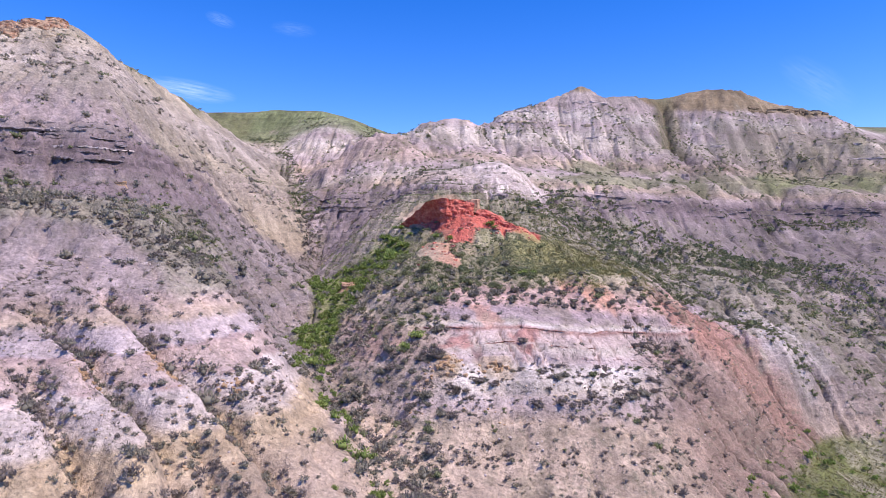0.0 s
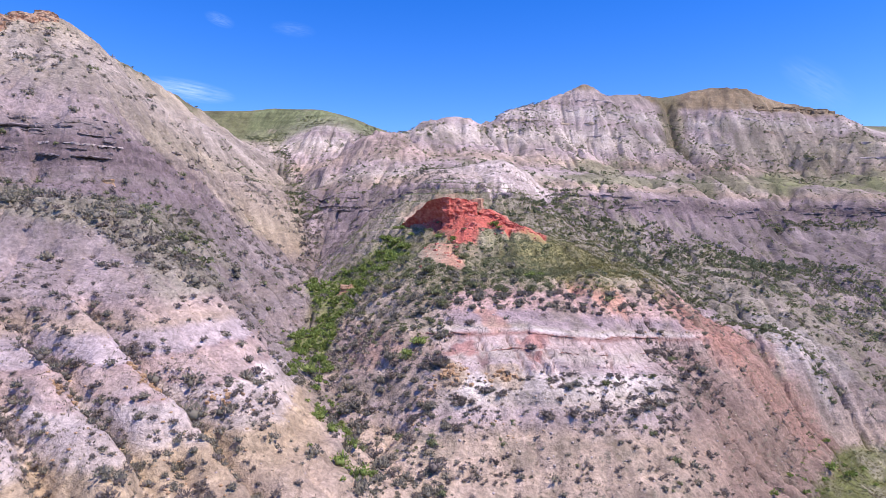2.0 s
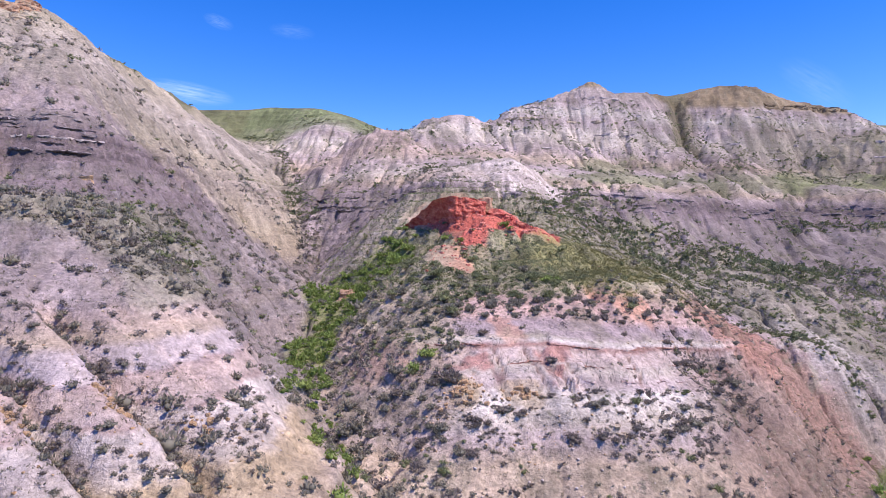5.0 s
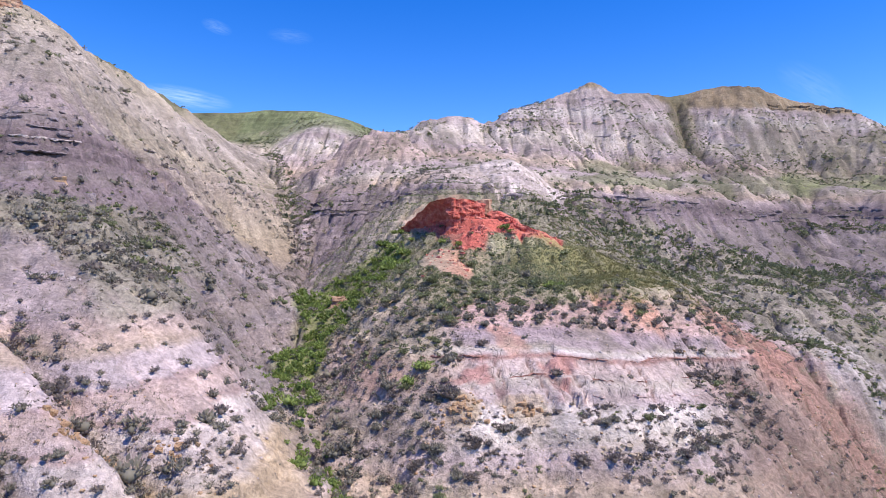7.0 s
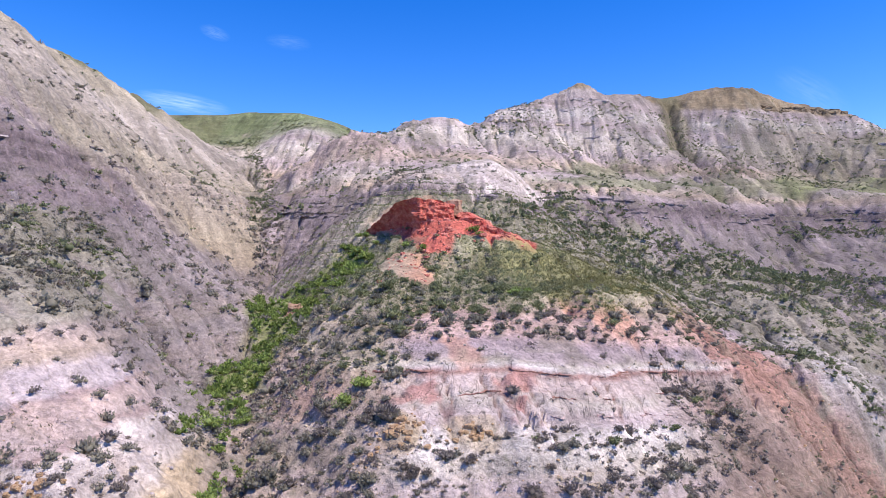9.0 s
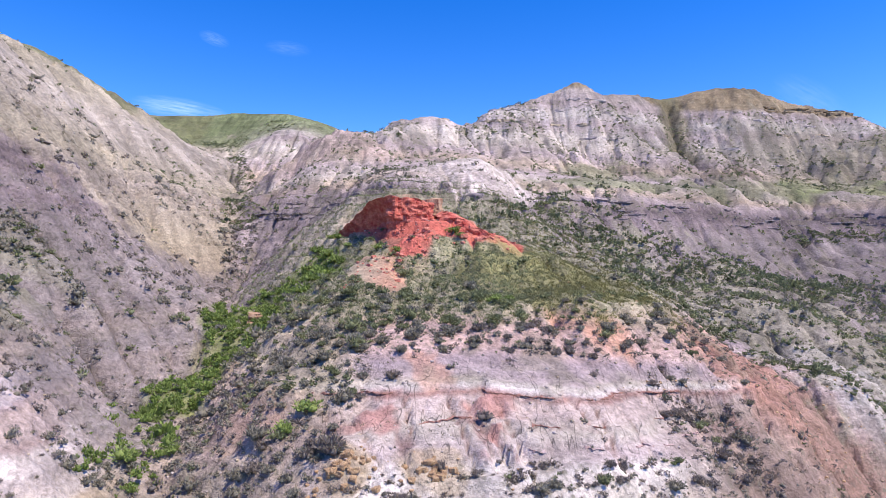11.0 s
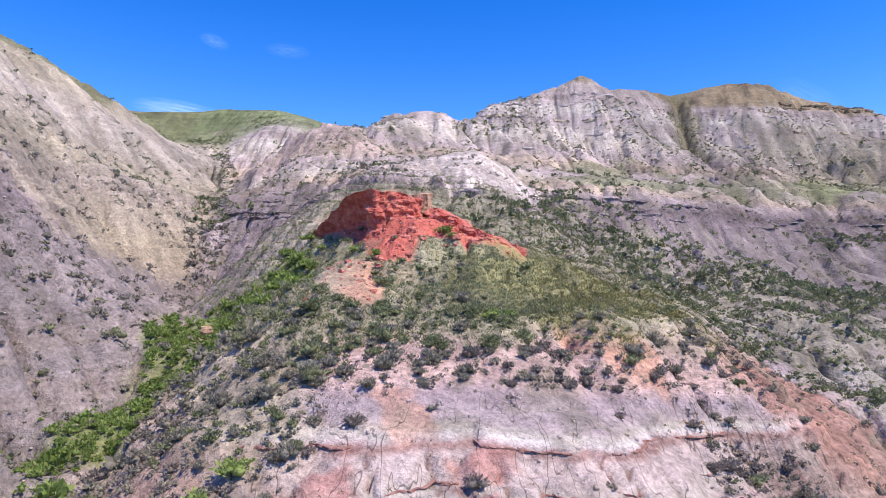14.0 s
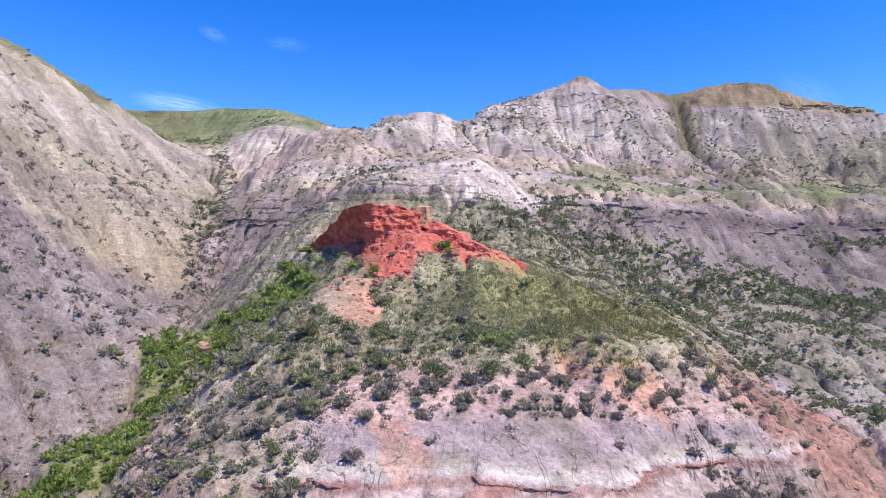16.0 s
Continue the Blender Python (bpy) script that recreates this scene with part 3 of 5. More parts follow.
def soil_colour(x, y, z):
    """Colour of the ground, and in the fourth value how far herbs grow on it."""
    tight = z + dip(x) + 0.22 * fbm(x, y, 6, 3, 31)
    warp = z + (0.35 + 0.45 * smooth(-4, 2, z)) * fbm(x, y, 10, 3, 31) + 0.25 * fbm(x, y, 1.2, 2, 32)
    west = bands(warp, [(-28, TAN), (-16.5, TAN), (-15, OCHRE), (-13.6, OCHRE), (-13.2, (0.53, 0.45, 0.41)), (-12.0, (0.50, 0.42, 0.405)), (-10.9, (0.58, 0.50, 0.48)), (-10.5, (0.40, 0.29, 0.28)), (-10.3, (0.49, 0.385, 0.37)), (-8.9, (0.50, 0.38, 0.35)), (-8.6, (0.38, 0.28, 0.28)), (-8.4, (0.49, 0.41, 0.425)), (-7, (0.47, 0.39, 0.40)), (-6.4, TAN), (-5, (0.48, 0.37, 0.35)),
                        (-4, (0.38, 0.31, 0.315)), (-1, (0.35, 0.285, 0.29)), (2, MAUVE), (5, MAUVE), (8, PURPLE), (9.5, MAUVE), (11, PURPLE), (12, DARK), (13, PURPLE), (14, DARK), (14.8, PURPLE), (17, MAUVE), (19, LILAC),
                        (21, LILAC), (26, (0.40, 0.335, 0.32)), (29, (0.41, 0.35, 0.29)), (33, (0.35, 0.305, 0.21)), (37, (0.36, 0.31, 0.215)), (40, (0.42, 0.36, 0.29)), (47, CREAM)])
    flank = bands(warp, [(-12, MAUVE), (-3, MAUVE), (0, (0.41, 0.33, 0.255)), (4, (0.43, 0.355, 0.27)), (9, (0.40, 0.335, 0.275)), (13, (0.36, 0.30, 0.265)), (18, (0.39, 0.335, 0.265)), (24, (0.42, 0.36, 0.31)), (34, PALE), (42, CREAM)])
    spur = bands(tight, [(-28, TAN), (-17.2, TAN), (-15.6, LILAC), (-14.4, PALE), (-12.6, WHITE), (-11.9, LILAC), (-11.4, (0.50, 0.41, 0.40)), (-10.8, PALE), (-10.2, (0.50, 0.40, 0.38)), (-9.5, (0.52, 0.41, 0.39)), (-9.2, (0.36, 0.20, 0.175)), (-9.0, (0.50, 0.40, 0.39)), (-8.8, WHITE), (-8.55, PALE), (-8.3, LILAC), (-7.4, (0.37, 0.29, 0.315)), (-6.6, PINK), (-5, PINK), (-4, TAN), (4, SAGE), (8, TAN)])
    middle = bands(warp, [(-28, TAN), (-22, (0.37, 0.30, 0.275)), (-14, MAUVE), (-9.5, LILAC), (-7, MAUVE), (0, MAUVE), (5, MAUVE), (9, PURPLE), (10.5, DARK), (12, PURPLE), (13.5, LILAC), (15, TAN), (18, PALE),
                          (22, LILAC), (26, TAN), (30, LILAC), (34, PALE), (38, (0.52, 0.455, 0.42)), (42, LILAC), (46, (0.56, 0.50, 0.47)), (50, LILAC), (60, PALE)])
    cap = smooth(0, 2.0, z - np.interp(x, [38, 50, 60, 76, 84, 92, 102, 115, 128, 145], [57.0, 54.6, 57.0, 56.5, 53.5, 51.5, 51.0, 51.5, 51.5, 50.0]) + 1.2 * fbm(x, y, 4, 3, 30)) * smooth(205, 212, y)
    middle = blend(middle, BROWN, cap)
    gx_ = gully_x(y)
    w_west = 1 - smooth(-1.5, 1.5, x - gx_ + 0.8 * fbm(x, y, 4, 2, 33))
    drawn = np.clip(streaks(x, y, 0.8, 603), -2, 2)
    w_flank = smooth(-5.0, 5.0, y - np.interp(z, [-5, 0, 4, 10, 15, 20, 25], [122, 117, 109, 105, 101, 96, 92]) + 4 * fbm(x, y, 7, 4, 34) + 2.2 * drawn)
    w_spur = (1 - smooth(96, 108, y)) * (1 - smooth(44, 54, x))
    col = middle + (spur - middle) * w_spur[..., None]
    side = west + (flank - west) * w_flank[..., None]
    col = col + (side - col) * w_west[..., None]
    ragged = fbm(x, y, 5, 4, 35)
    crumbly = (1 - w_west) * (1 - smooth(-10, -4, x + 2 * ragged)) * smooth(120, 130, y) * (1 - smooth(150, 160, y)) * (1 - smooth(11.5, 14, z))
    col = blend(col, (0.34, 0.275, 0.285), 0.75 * crumbly)
    # red baked clay: scree below the spur's right edge, the outcrop, small patches
    foot_e = smooth(20, 30, x + 2 * ragged) * (1 - smooth(50, 58, x)) * (1 - smooth(86, 92, y)) * (1 - smooth(-14, -11, z)) * w_spur
    col = blend(col, (0.275, 0.19, 0.16), 0.85 * foot_e)
    scree = zone(x, y, [(38, 102), (42, 99), (44.5, 95), (48, 91.5), (51.5, 88), (53, 85.5), (48, 80), (43, 79.5), (38, 80), (34, 81), (30.5, 84), (31, 88), (33.5, 94)], 2.0, 2.6, 701)
    col = blend(col, blend(np.zeros(col.shape) + (0.42, 0.225, 0.175), (0.31, 0.19, 0.155), smooth(-11, -18, z)), 0.85 * scree)
    col = blend(col, RED, zone(x, y, RED_GROUND, 0.5, 0.9, 36))
    col = blend(col, SALMON, 0.9 * zone(x, y, SALMON_GROUND, 0.7, 1.1, 37, 2.0) + 0.75 * zone(x, y, [(15.5, 87), (19, 86), (23.5, 83.8), (23, 81.5), (19, 82), (16.5, 84)], 0.7, 1.2, 38) + 0.55 * zone(x, y, [(4.2, 75), (5.8, 75.4), (6.6, 72), (5.6, 71), (4.8, 72.6)], 0.6, 1.8, 38, 1.5) + 0.7 * spot(x, y, 3, 94.5, 2.2, 2.0, 39))
    col = blend(col, SALMON, 0.9 * spot(x, y, -15.8, 101.7, 1.6, 2.0, 40) + 0.6 * spot(x, y, -12, 108, 3.0, 2.2, 41) + 0.5 * spot(x, y, -8.5, 73, 2.5, 4.5, 42) * w_spur)
    face = w_spur * smooth(-12.5, -11.6, z + dip(x)) * (1 - smooth(-9.4, -8.6, z + dip(x))) * (1 - w_west)
    joint = (1 - smooth(0.0, 0.07, np.abs(fbm(x + 0.35 * y, 0.25 * y, 2.6, 2, 59)))) + 0.8 * (1 - smooth(0.0, 0.10, np.abs(tight + 9.25 + 0.1 * ragged))) + 0.6 * (1 - smooth(0.0, 0.10, np.abs(tight + 10.6 + 0.4 * ragged))) * smooth(-0.1, 0.2, ragged)
    col = blend(col, (0.22, 0.13, 0.125), 0.85 * face * joint)
    col = blend(col, (0.45, 0.21, 0.185), 0.75 * face * smooth(0.05, 0.4, fbm(x * 1.6, y * 1.6, 4, 4, 43)) * (1 - smooth(9, 14, x)))
    col = blend(col, OCHRE, 0.9 * spot(x, y, 0.4, 64.3, 1.6, 1.4, 44) + 0.7 * spot(x, y, 5.8, 65, 2.4, 1.3, 45))
    # grass and herbs
    top = (1 - w_west) * smooth(-5.6, -3.6, z + ragged) * (1 - smooth(104, 118, y)) * (1 - smooth(30, 42, x)) * (1 - zone(x, y, RED_GROUND, 0.5, 0.9, 36)) * (1 - zone(x, y, SALMON_GROUND, 0.7, 0.9, 37))
    col = blend(col, (0.32, 0.295, 0.20), 0.8 * top)
    col = blend(col, OLIVE, 0.85 * spot(x, y, 17, 94, 12, 8, 46, 0.5))
    col = blend(col, SAGE, 0.8 * spot(x, y, 4, 113, 14, 5, 47, 0.5) + 0.0)
    col = blend(col, (0.32, 0.29, 0.225), 0.75 * spot(x, y, 50, 118, 34, 20, 48, 0.8))
    col = blend(col, (0.44, 0.385, 0.315), 0.7 * (1 - w_west) * spot(x, y, -11, 116, 7, 12, 64, 0.5))
    lee = (1 - w_west) * (1 - smooth(-2.5, 2.0, x + ragged)) * (1 - smooth(94, 99, y)) * smooth(-17, -14, z)
    col = blend(col, blend(np.zeros(col.shape) + (0.43, 0.37, 0.275), (0.36, 0.275, 0.235), smooth(-8, -11, z + 1.5 * ragged)), 0.75 * lee)
    col = blend(col, (0.295, 0.25, 0.25), 0.75 * w_west * smooth(62, 72, y) * (1 - w_flank) * (1 - smooth(0, 3, z)))
    dome = zone(x, y, [(-4, 121), (2, 119), (10, 118.5), (16, 120), (21, 126), (25, 137), (18, 141), (8, 143), (0, 136), (-4, 128)], 0.8, 1.6, 56) * smooth(8.5, 10.0, z)
    col = blend(col, (0.64, 0.55, 0.53), dome * np.clip(0.75 + 0.25 * drawn, 0.3, 1) * (0.45 + 0.55 * smooth(2, 9, x)))
    col = blend(col, (0.49, 0.375, 0.34), 0.85 * zone(x, y, [(-31, 172), (-22, 169), (-10, 162), (-3, 166), (-7, 177), (-16, 181), (-26, 179)], 1.0, 2.0, 702))
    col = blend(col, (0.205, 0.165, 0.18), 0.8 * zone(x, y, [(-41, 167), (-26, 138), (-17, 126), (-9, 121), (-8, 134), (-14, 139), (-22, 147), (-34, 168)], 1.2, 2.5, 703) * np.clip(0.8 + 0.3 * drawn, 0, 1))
    col = blend(col, (0.50, 0.455, 0.43), 0.55 * zone(x, y, [(48, 94), (47, 104), (52, 106), (55, 101), (61, 99), (60, 94), (54, 91)], 1.2, 3.0, 704))
    # greenish scrub ground, with the shade of the crease behind the knob painted in
    col = blend(col, (0.26, 0.25, 0.16), 0.7 * spot(x, y, 19, 160, 16, 6, 58, 0.4))
    col = blend(col, (0.245, 0.245, 0.145), 0.8 * zone(x, y, [(30, 150), (40, 152), (50, 163), (62, 170), (76, 170), (76, 178), (60, 182), (45, 177), (32, 165)], 1.5, 4.0, 705, 6))
    col = blend(col, (0.25, 0.28, 0.12), 0.85 * zone(x, y, [(98, 186), (112, 188), (140, 188), (150, 200), (135, 207), (112, 206), (100, 200)], 1.5, 3.0, 706, 6))
    green_gully = zone(x, y, GREEN_BANK, 1.2, 2.0, 707)
    col = blend(col, (0.22, 0.245, 0.10), 0.9 * green_gully)
    bench = (1 - smooth(3, 9, np.abs(y - np.interp(x, [35, 45, 54, 74, 105, 130, 160], [178, 183, 190, 187, 194, 212, 222])) + 5 * ragged)) * smooth(30, 42, x)
    col = blend(col, (0.275, 0.265, 0.165), 0.8 * bench * smooth(-0.3, 0.2, fbm(x, y, 7, 3, 55)))
    notch = (1 - smooth(2.5, 6, np.abs(x - np.interp(y, [205, 218, 228, 240], [84, 81, 84, 86])) + 2 * ragged)) * smooth(208, 216, y)
    col = blend(col, (0.20, 0.175, 0.105), 0.8 * notch)
    col = blend(col, (0.31, 0.275, 0.215), 0.6 * spot(x, y, 130, 214, 32, 18, 49, 0.6))
    upland = smooth(34, 42, z + 3 * ragged) * smooth(222, 236, y + 3 * ragged) * (1 - smooth(-26, -12, x)) + smooth(241, 250, y) * smooth(44, 50, z)
    col = blend(col, blend(np.zeros(col.shape) + (0.19, 0.22, 0.11), CREAM, 0.8 * smooth(0.25, 0.45, fbm(x, y, 11, 4, 54))), 0.88 * upland)
    back = (1 - smooth(-86, -80, x + 1.5 * ragged)) * smooth(115, 130, y) + (1 - smooth(-80, -75, x + 2 * ragged)) * smooth(176, 190, y + 4 * ragged)
    col = blend(col, (0.19, 0.195, 0.10), 0.8 * np.clip(back, 0, 1))
    floor = smooth(26.2, 27.4, -z)
    col = blend(col, blend(np.zeros(col.shape) + (0.165, 0.18, 0.07), (0.33, 0.31, 0.22), smooth(0.1, 0.3, fbm(x, y, 9, 4, 50))), floor)
    shelf = w_west * (1 - smooth(1.0, 2.4, np.abs(z - shelf_z(x) + ragged))) * (1 - smooth(82, 96, y))
    col = blend(col, (0.29, 0.27, 0.205), 0.7 * shelf)
    # thin herbs and dry litter, in drifts
    litter = (1 - face) * (1 - 0.7 * w_west) * smooth(0.08, 0.4, fbm(x, y, 2.2, 3, 51)) * (1 - smooth(0.7, 1.1, sample(slope, x, y)))
    col = blend(col, (0.23, 0.205, 0.15), 0.45 * litter)
    # darker streaks down the slope, along the lines where water gathers
    flow_lines = smooth(2.5, 6.0, sample(WATER, x, y))
    col = col * (1 - 0.10 * flow_lines * inside(x, y))[..., None]
    # pale ribs slightly lighter; beyond the gully the ground darkens towards the east
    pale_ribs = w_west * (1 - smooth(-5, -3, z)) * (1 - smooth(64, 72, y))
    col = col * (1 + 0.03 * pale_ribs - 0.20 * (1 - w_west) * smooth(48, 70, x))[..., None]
    col = col * (1 + (0.075 + 0.04 * (1 - w_spur)) * drawn * sample(steep, x, y) * inside(x, y) * (1 - upland) + 0.075 * np.clip(streaks(x, y, 2.2, 604), -2, 2) * sample(steep, x, y) * (1 - upland))[..., None]
    speck = 1 + 0.4 * smooth(140, 160, y) * fbm(x, y, 6, 3, 57) + 0.20 * fbm(x, y, 0.9, 2, 52) + 0.24 * fbm(x, y, 3.5, 3, 53)
    bare = face + 0.9 * zone(x, y, RED_GROUND, 0.5, 0.9, 36) + 0.7 * zone(x, y, SALMON_GROUND, 0.7, 0.9, 37) + 0.4 * w_west + 0.4 * w_west * (1 - smooth(-6, -3, z)) * (1 - smooth(64, 72, y)) + 0.9 * smooth(-9.5, -8.8, z + dip(x)) * (1 - smooth(-7.4, -6.6, z + dip(x))) * w_spur * (1 - w_west) * smooth(-4, 0, x)
    speck = speck + (1 - speck) * 0.5 * np.clip(bare, 0, 1)
    return np.concatenate([np.clip(col * np.array([0.88, 0.87, 0.865]) * (1 - 0.10 * w_west * smooth(72, 80, y))[..., None] * speck[..., None], 0.02, 0.8), (1 - np.clip(bare, 0, 0.92))[..., None]], -1)


# ---- ground: one sheet to the horizon ----
def sheet(name, X, Y, Z, colour, mat):
    nx, ny = X.shape
    idx = np.arange(nx * ny).reshape(nx, ny)
    quads = np.stack([idx[:-1, :-1], idx[1:, :-1], idx[1:, 1:], idx[:-1, 1:]], -1).reshape(-1, 4)
    me = bpy.data.meshes.new(name)
    me.vertices.add(nx * ny)
    me.vertices.foreach_set("co", np.stack([X, Y, Z], -1).astype(np.float32).ravel())
    me.loops.add(quads.size)
    me.loops.foreach_set("vertex_index", quads.ravel().astype(np.int32))
    me.polygons.add(len(quads))
    me.polygons.foreach_set("loop_start", np.arange(0, quads.size, 4, dtype=np.int32))
    me.polygons.foreach_set("use_smooth", np.ones(len(quads), dtype=bool))
    me.update(calc_edges=True)
    attr = me.color_attributes.new("soil", "FLOAT_COLOR", "POINT")
    attr.data.foreach_set("color", colour.astype(np.float32).ravel())
    me.materials.append(mat)
    return new(name, me)


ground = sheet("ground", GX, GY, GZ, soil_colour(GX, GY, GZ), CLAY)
tagged(ground, "eroded badlands slopes in lilac, tan and pale clay bands", "ground", kind="structure")


def height_at(x, y):
    """Height of the ground sheet itself, by its own grid."""
    x, y = np.atleast_1d(np.asarray(x, float)), np.atleast_1d(np.asarray(y, float))
    i, j = np.clip(np.searchsorted(xs, x) - 1, 0, len(xs) - 2), np.clip(np.searchsorted(ys, y) - 1, 0, len(ys) - 2)
    u, v = (x - xs[i]) / (xs[i + 1] - xs[i]), (y - ys[j]) / (ys[j + 1] - ys[j])
    return (GZ[i, j] * (1 - u) + GZ[i + 1, j] * u) * (1 - v) + (GZ[i, j + 1] * (1 - u) + GZ[i + 1, j + 1] * u) * v


# ---- helpers for meshes ----
def mesh_of(name, verts, faces, mats, smooth_faces=False, slots=None):
    me = bpy.data.meshes.new(name)
    me.from_pydata([tuple(v) for v in verts], [], [tuple(f) for f in faces])
    for m in (mats if isinstance(mats, (list, tuple)) else [mats]):
        me.materials.append(m)
    if slots is not None:
        me.polygons.foreach_set("material_index", np.asarray(slots, dtype=np.int32))
    if smooth_faces:
        me.polygons.foreach_set("use_smooth", np.ones(len(me.polygons), dtype=bool))
    me.update()
    return me


def triangles(name, co, tri, mat):
    """A mesh from arrays of corners and triangles."""
    me = bpy.data.meshes.new(name)
    me.vertices.add(len(co))
    me.vertices.foreach_set("co", np.asarray(co, np.float32).ravel())
    me.loops.add(tri.size)
    me.loops.foreach_set("vertex_index", np.asarray(tri, np.int32).ravel())
    me.polygons.add(len(tri))
    me.polygons.foreach_set("loop_start", np.arange(0, tri.size, 3, dtype=np.int32))
    me.update(calc_edges=True)
    me.materials.append(mat)
    return me


def part(name, me, parent, label=""):
    ob = new(name, me)
    ob.parent = parent
    return tagged(ob, label)


# ---- rock ----
RED_ROCK = rock_material("red_baked_clay", (0.44, 0.078, 0.064), (0.62, 0.225, 0.17), 0.8, 0.3)
RED_RUBBLE = rock_material("red_rubble", (0.55, 0.15, 0.12), (0.65, 0.29, 0.23), 0.4, 0.12)
RUST_ROCK = rock_material("rusty_sandstone", (0.33, 0.17, 0.11), (0.46, 0.33, 0.24), 0.7, 0.12)
DARK_ROCK = rock_material("dark_shale", (0.17, 0.14, 0.15), (0.31, 0.26, 0.27), 0.5, 0.12)
GREY_ROCK = rock_material("lilac_mudstone", (0.38, 0.32, 0.32), (0.50, 0.42, 0.41), 0.6, 0.12)
ORANGE_ROCK = rock_material("orange_siltstone", (0.40, 0.23, 0.13), (0.52, 0.37, 0.235), 0.25, 0.1)
TAN_ROCK = rock_material("tan_sandstone", (0.36, 0.28, 0.21), (0.50, 0.41, 0.32), 0.6, 0.12)


def outline(points, n):
    """n even points round a closed polygon, with outward normals."""
    p = np.array(points + points[:1], float)
    run = np.r_[0, np.cumsum(np.hypot(*np.diff(p, axis=0).T))]
    s = np.linspace(0, run[-1], n, endpoint=False)
    q = np.c_[np.interp(s, run, p[:, 0]), np.interp(s, run, p[:, 1])]
    for _ in range(2):
        q = 0.25 * np.roll(q, 1, 0) + 0.5 * q + 0.25 * np.roll(q, -1, 0)
    t = np.roll(q, -1, 0) - np.roll(q, 1, 0)
    t /= np.hypot(*t.T)[:, None]
    area = np.sum(q[:, 0] * np.roll(q[:, 1], -1) - np.roll(q[:, 0], -1) * q[:, 1])
    return q, np.c_[t[:, 1], -t[:, 0]] * (1 if area > 0 else -1), s


def layered_rock(name, points, low, top, mat, rows=26, n=150, rough=0.35, beds=4.2, lean=0.12, seed=3, crown=5, hollow=0.0):
    """A bedded rock mass over a footprint: ledges stand out, soft beds are cut back. low, top: heights as functions of (x, y)."""
    q, normal, s = outline(points, n)
    z0, z1 = low(q[:, 0], q[:, 1]), top(q[:, 0], q[:, 1])
    z1 = z1 + 0.35 * fbm(q[:, 0], q[:, 1], 1.6, 3, seed + 9)
    verts, faces = [], []
    for r in range(rows + 1):
        f = r / rows
        z = z0 + (z1 - z0) * f
        bed = np.sin(z * beds + 1.5 * fbm(s, s * 0 + seed, 5, 2, seed + 1)) * 0.5 + 0.5 * np.sin(z * beds * 2.3 + 2)
        plain = 1 - (0.6 if hollow else 0.0) * smooth(0.35, 0.7, -normal[:, 0])
        out = rough * plain * (0.32 * bed * (0.5 + fbm(s, z, 4, 2, seed + 7)) + 1.2 * fbm(s, z * 1.2, 2.6, 4, seed + 2, 0.6) + 1.0 * np.round(3 * fbm(s, z * 2.0, 1.3, 2, seed + 6)) / 3) + 0.4 * rough * fbm(s, z, 0.5, 2, seed + 3) - (lean - hollow * np.clip(-normal[:, 0], 0, 1)) * (z - z0) - 6.0 * hollow * smooth(0.35, 0.7, -normal[:, 0]) * math.sin(math.pi * f ** 0.75) ** 0.7 * np.clip((z1 - z0) / 6, 0.3, 1)
        xy = q + normal * out[:, None]
        verts += [(a, b, c) for (a, b), c in zip(xy, z)]
        if r:
            for k in range(n):
                a, b = (r - 1) * n, r * n
                faces.append((a + k, a + (k + 1) % n, b + (k + 1) % n, b + k))
    rim = np.array(verts[-n:])
    centre = rim.mean(0)
    for r in range(1, crown + 1):
        f = r / (crown + 0.6)
        ring = rim + (centre - rim) * f
        ring[:, 2] = rim[:, 2] * (1 - f) + top(ring[:, 0], ring[:, 1]) * f + 0.3 * fbm(ring[:, 0], ring[:, 1], 1.4, 3, seed + 5) * f ** 0.5
        base_i = len(verts)
        verts += [tuple(v) for v in ring]
        for k in range(n):
            a = base_i - n
            faces.append((a + k, a + (k + 1) % n, base_i + (k + 1) % n, base_i + k))
    faces.append(tuple(range(len(verts) - n, len(verts))))
    return mesh_of(name, verts, faces, mat)


def boulder(name, mat, seed, flat=0.6, cuts=2):
    """A broken block about 1 m across, resting at z 0."""
    bm = bmesh.new()
    bmesh.ops.create_cube(bm, size=1.0)
    bmesh.ops.subdivide_edges(bm, edges=bm.edges[:], cuts=cuts, use_grid_fill=True)
    r = random.Random(seed)
    off = Vector((r.random() * 50, r.random() * 50, r.random() * 50))
    for v in bm.verts:
        c = v.co.copy()
        v.co = c * (0.80 + 0.20 / max(c.length, 0.5)) + 0.22 * noise.noise_vector(c * 1.6 + off) + 0.07 * noise.noise_vector(c * 5 + off)
        v.co.z = v.co.z * flat + flat * 0.42
    me = bpy.data.meshes.new(name)
    bm.to_mesh(me)
    bm.free()
    me.materials.append(mat)
    return me


def put(name, me, x, y, size, turn, label, category, group="", sink=0.12, tilt=0.0):
    ob = new(name, me)
    ob.location = (x, y, float(height_at(x, y)[0]) - sink * size[2])
    ob.rotation_euler = (tilt, 0.4 * tilt, turn)
    ob.scale = size
    return tagged(ob, label, category, group)


# the red outcrop on the spur: a tall prow with a shaded hollow wall, and a lower ledge beside it
def red_low(x, y):
    return height_at(x, y) - 0.7


outcrop = new("red_outcrop")
outcrop.location = (0, 98, float(height_at(0, 98)[0]))
tagged(outcrop, "brick red layered clay outcrop with a shaded hollow wall", "rock")
shift = outcrop.location


def placed(me):
    me.transform(Matrix.Translation(-shift))
    return me


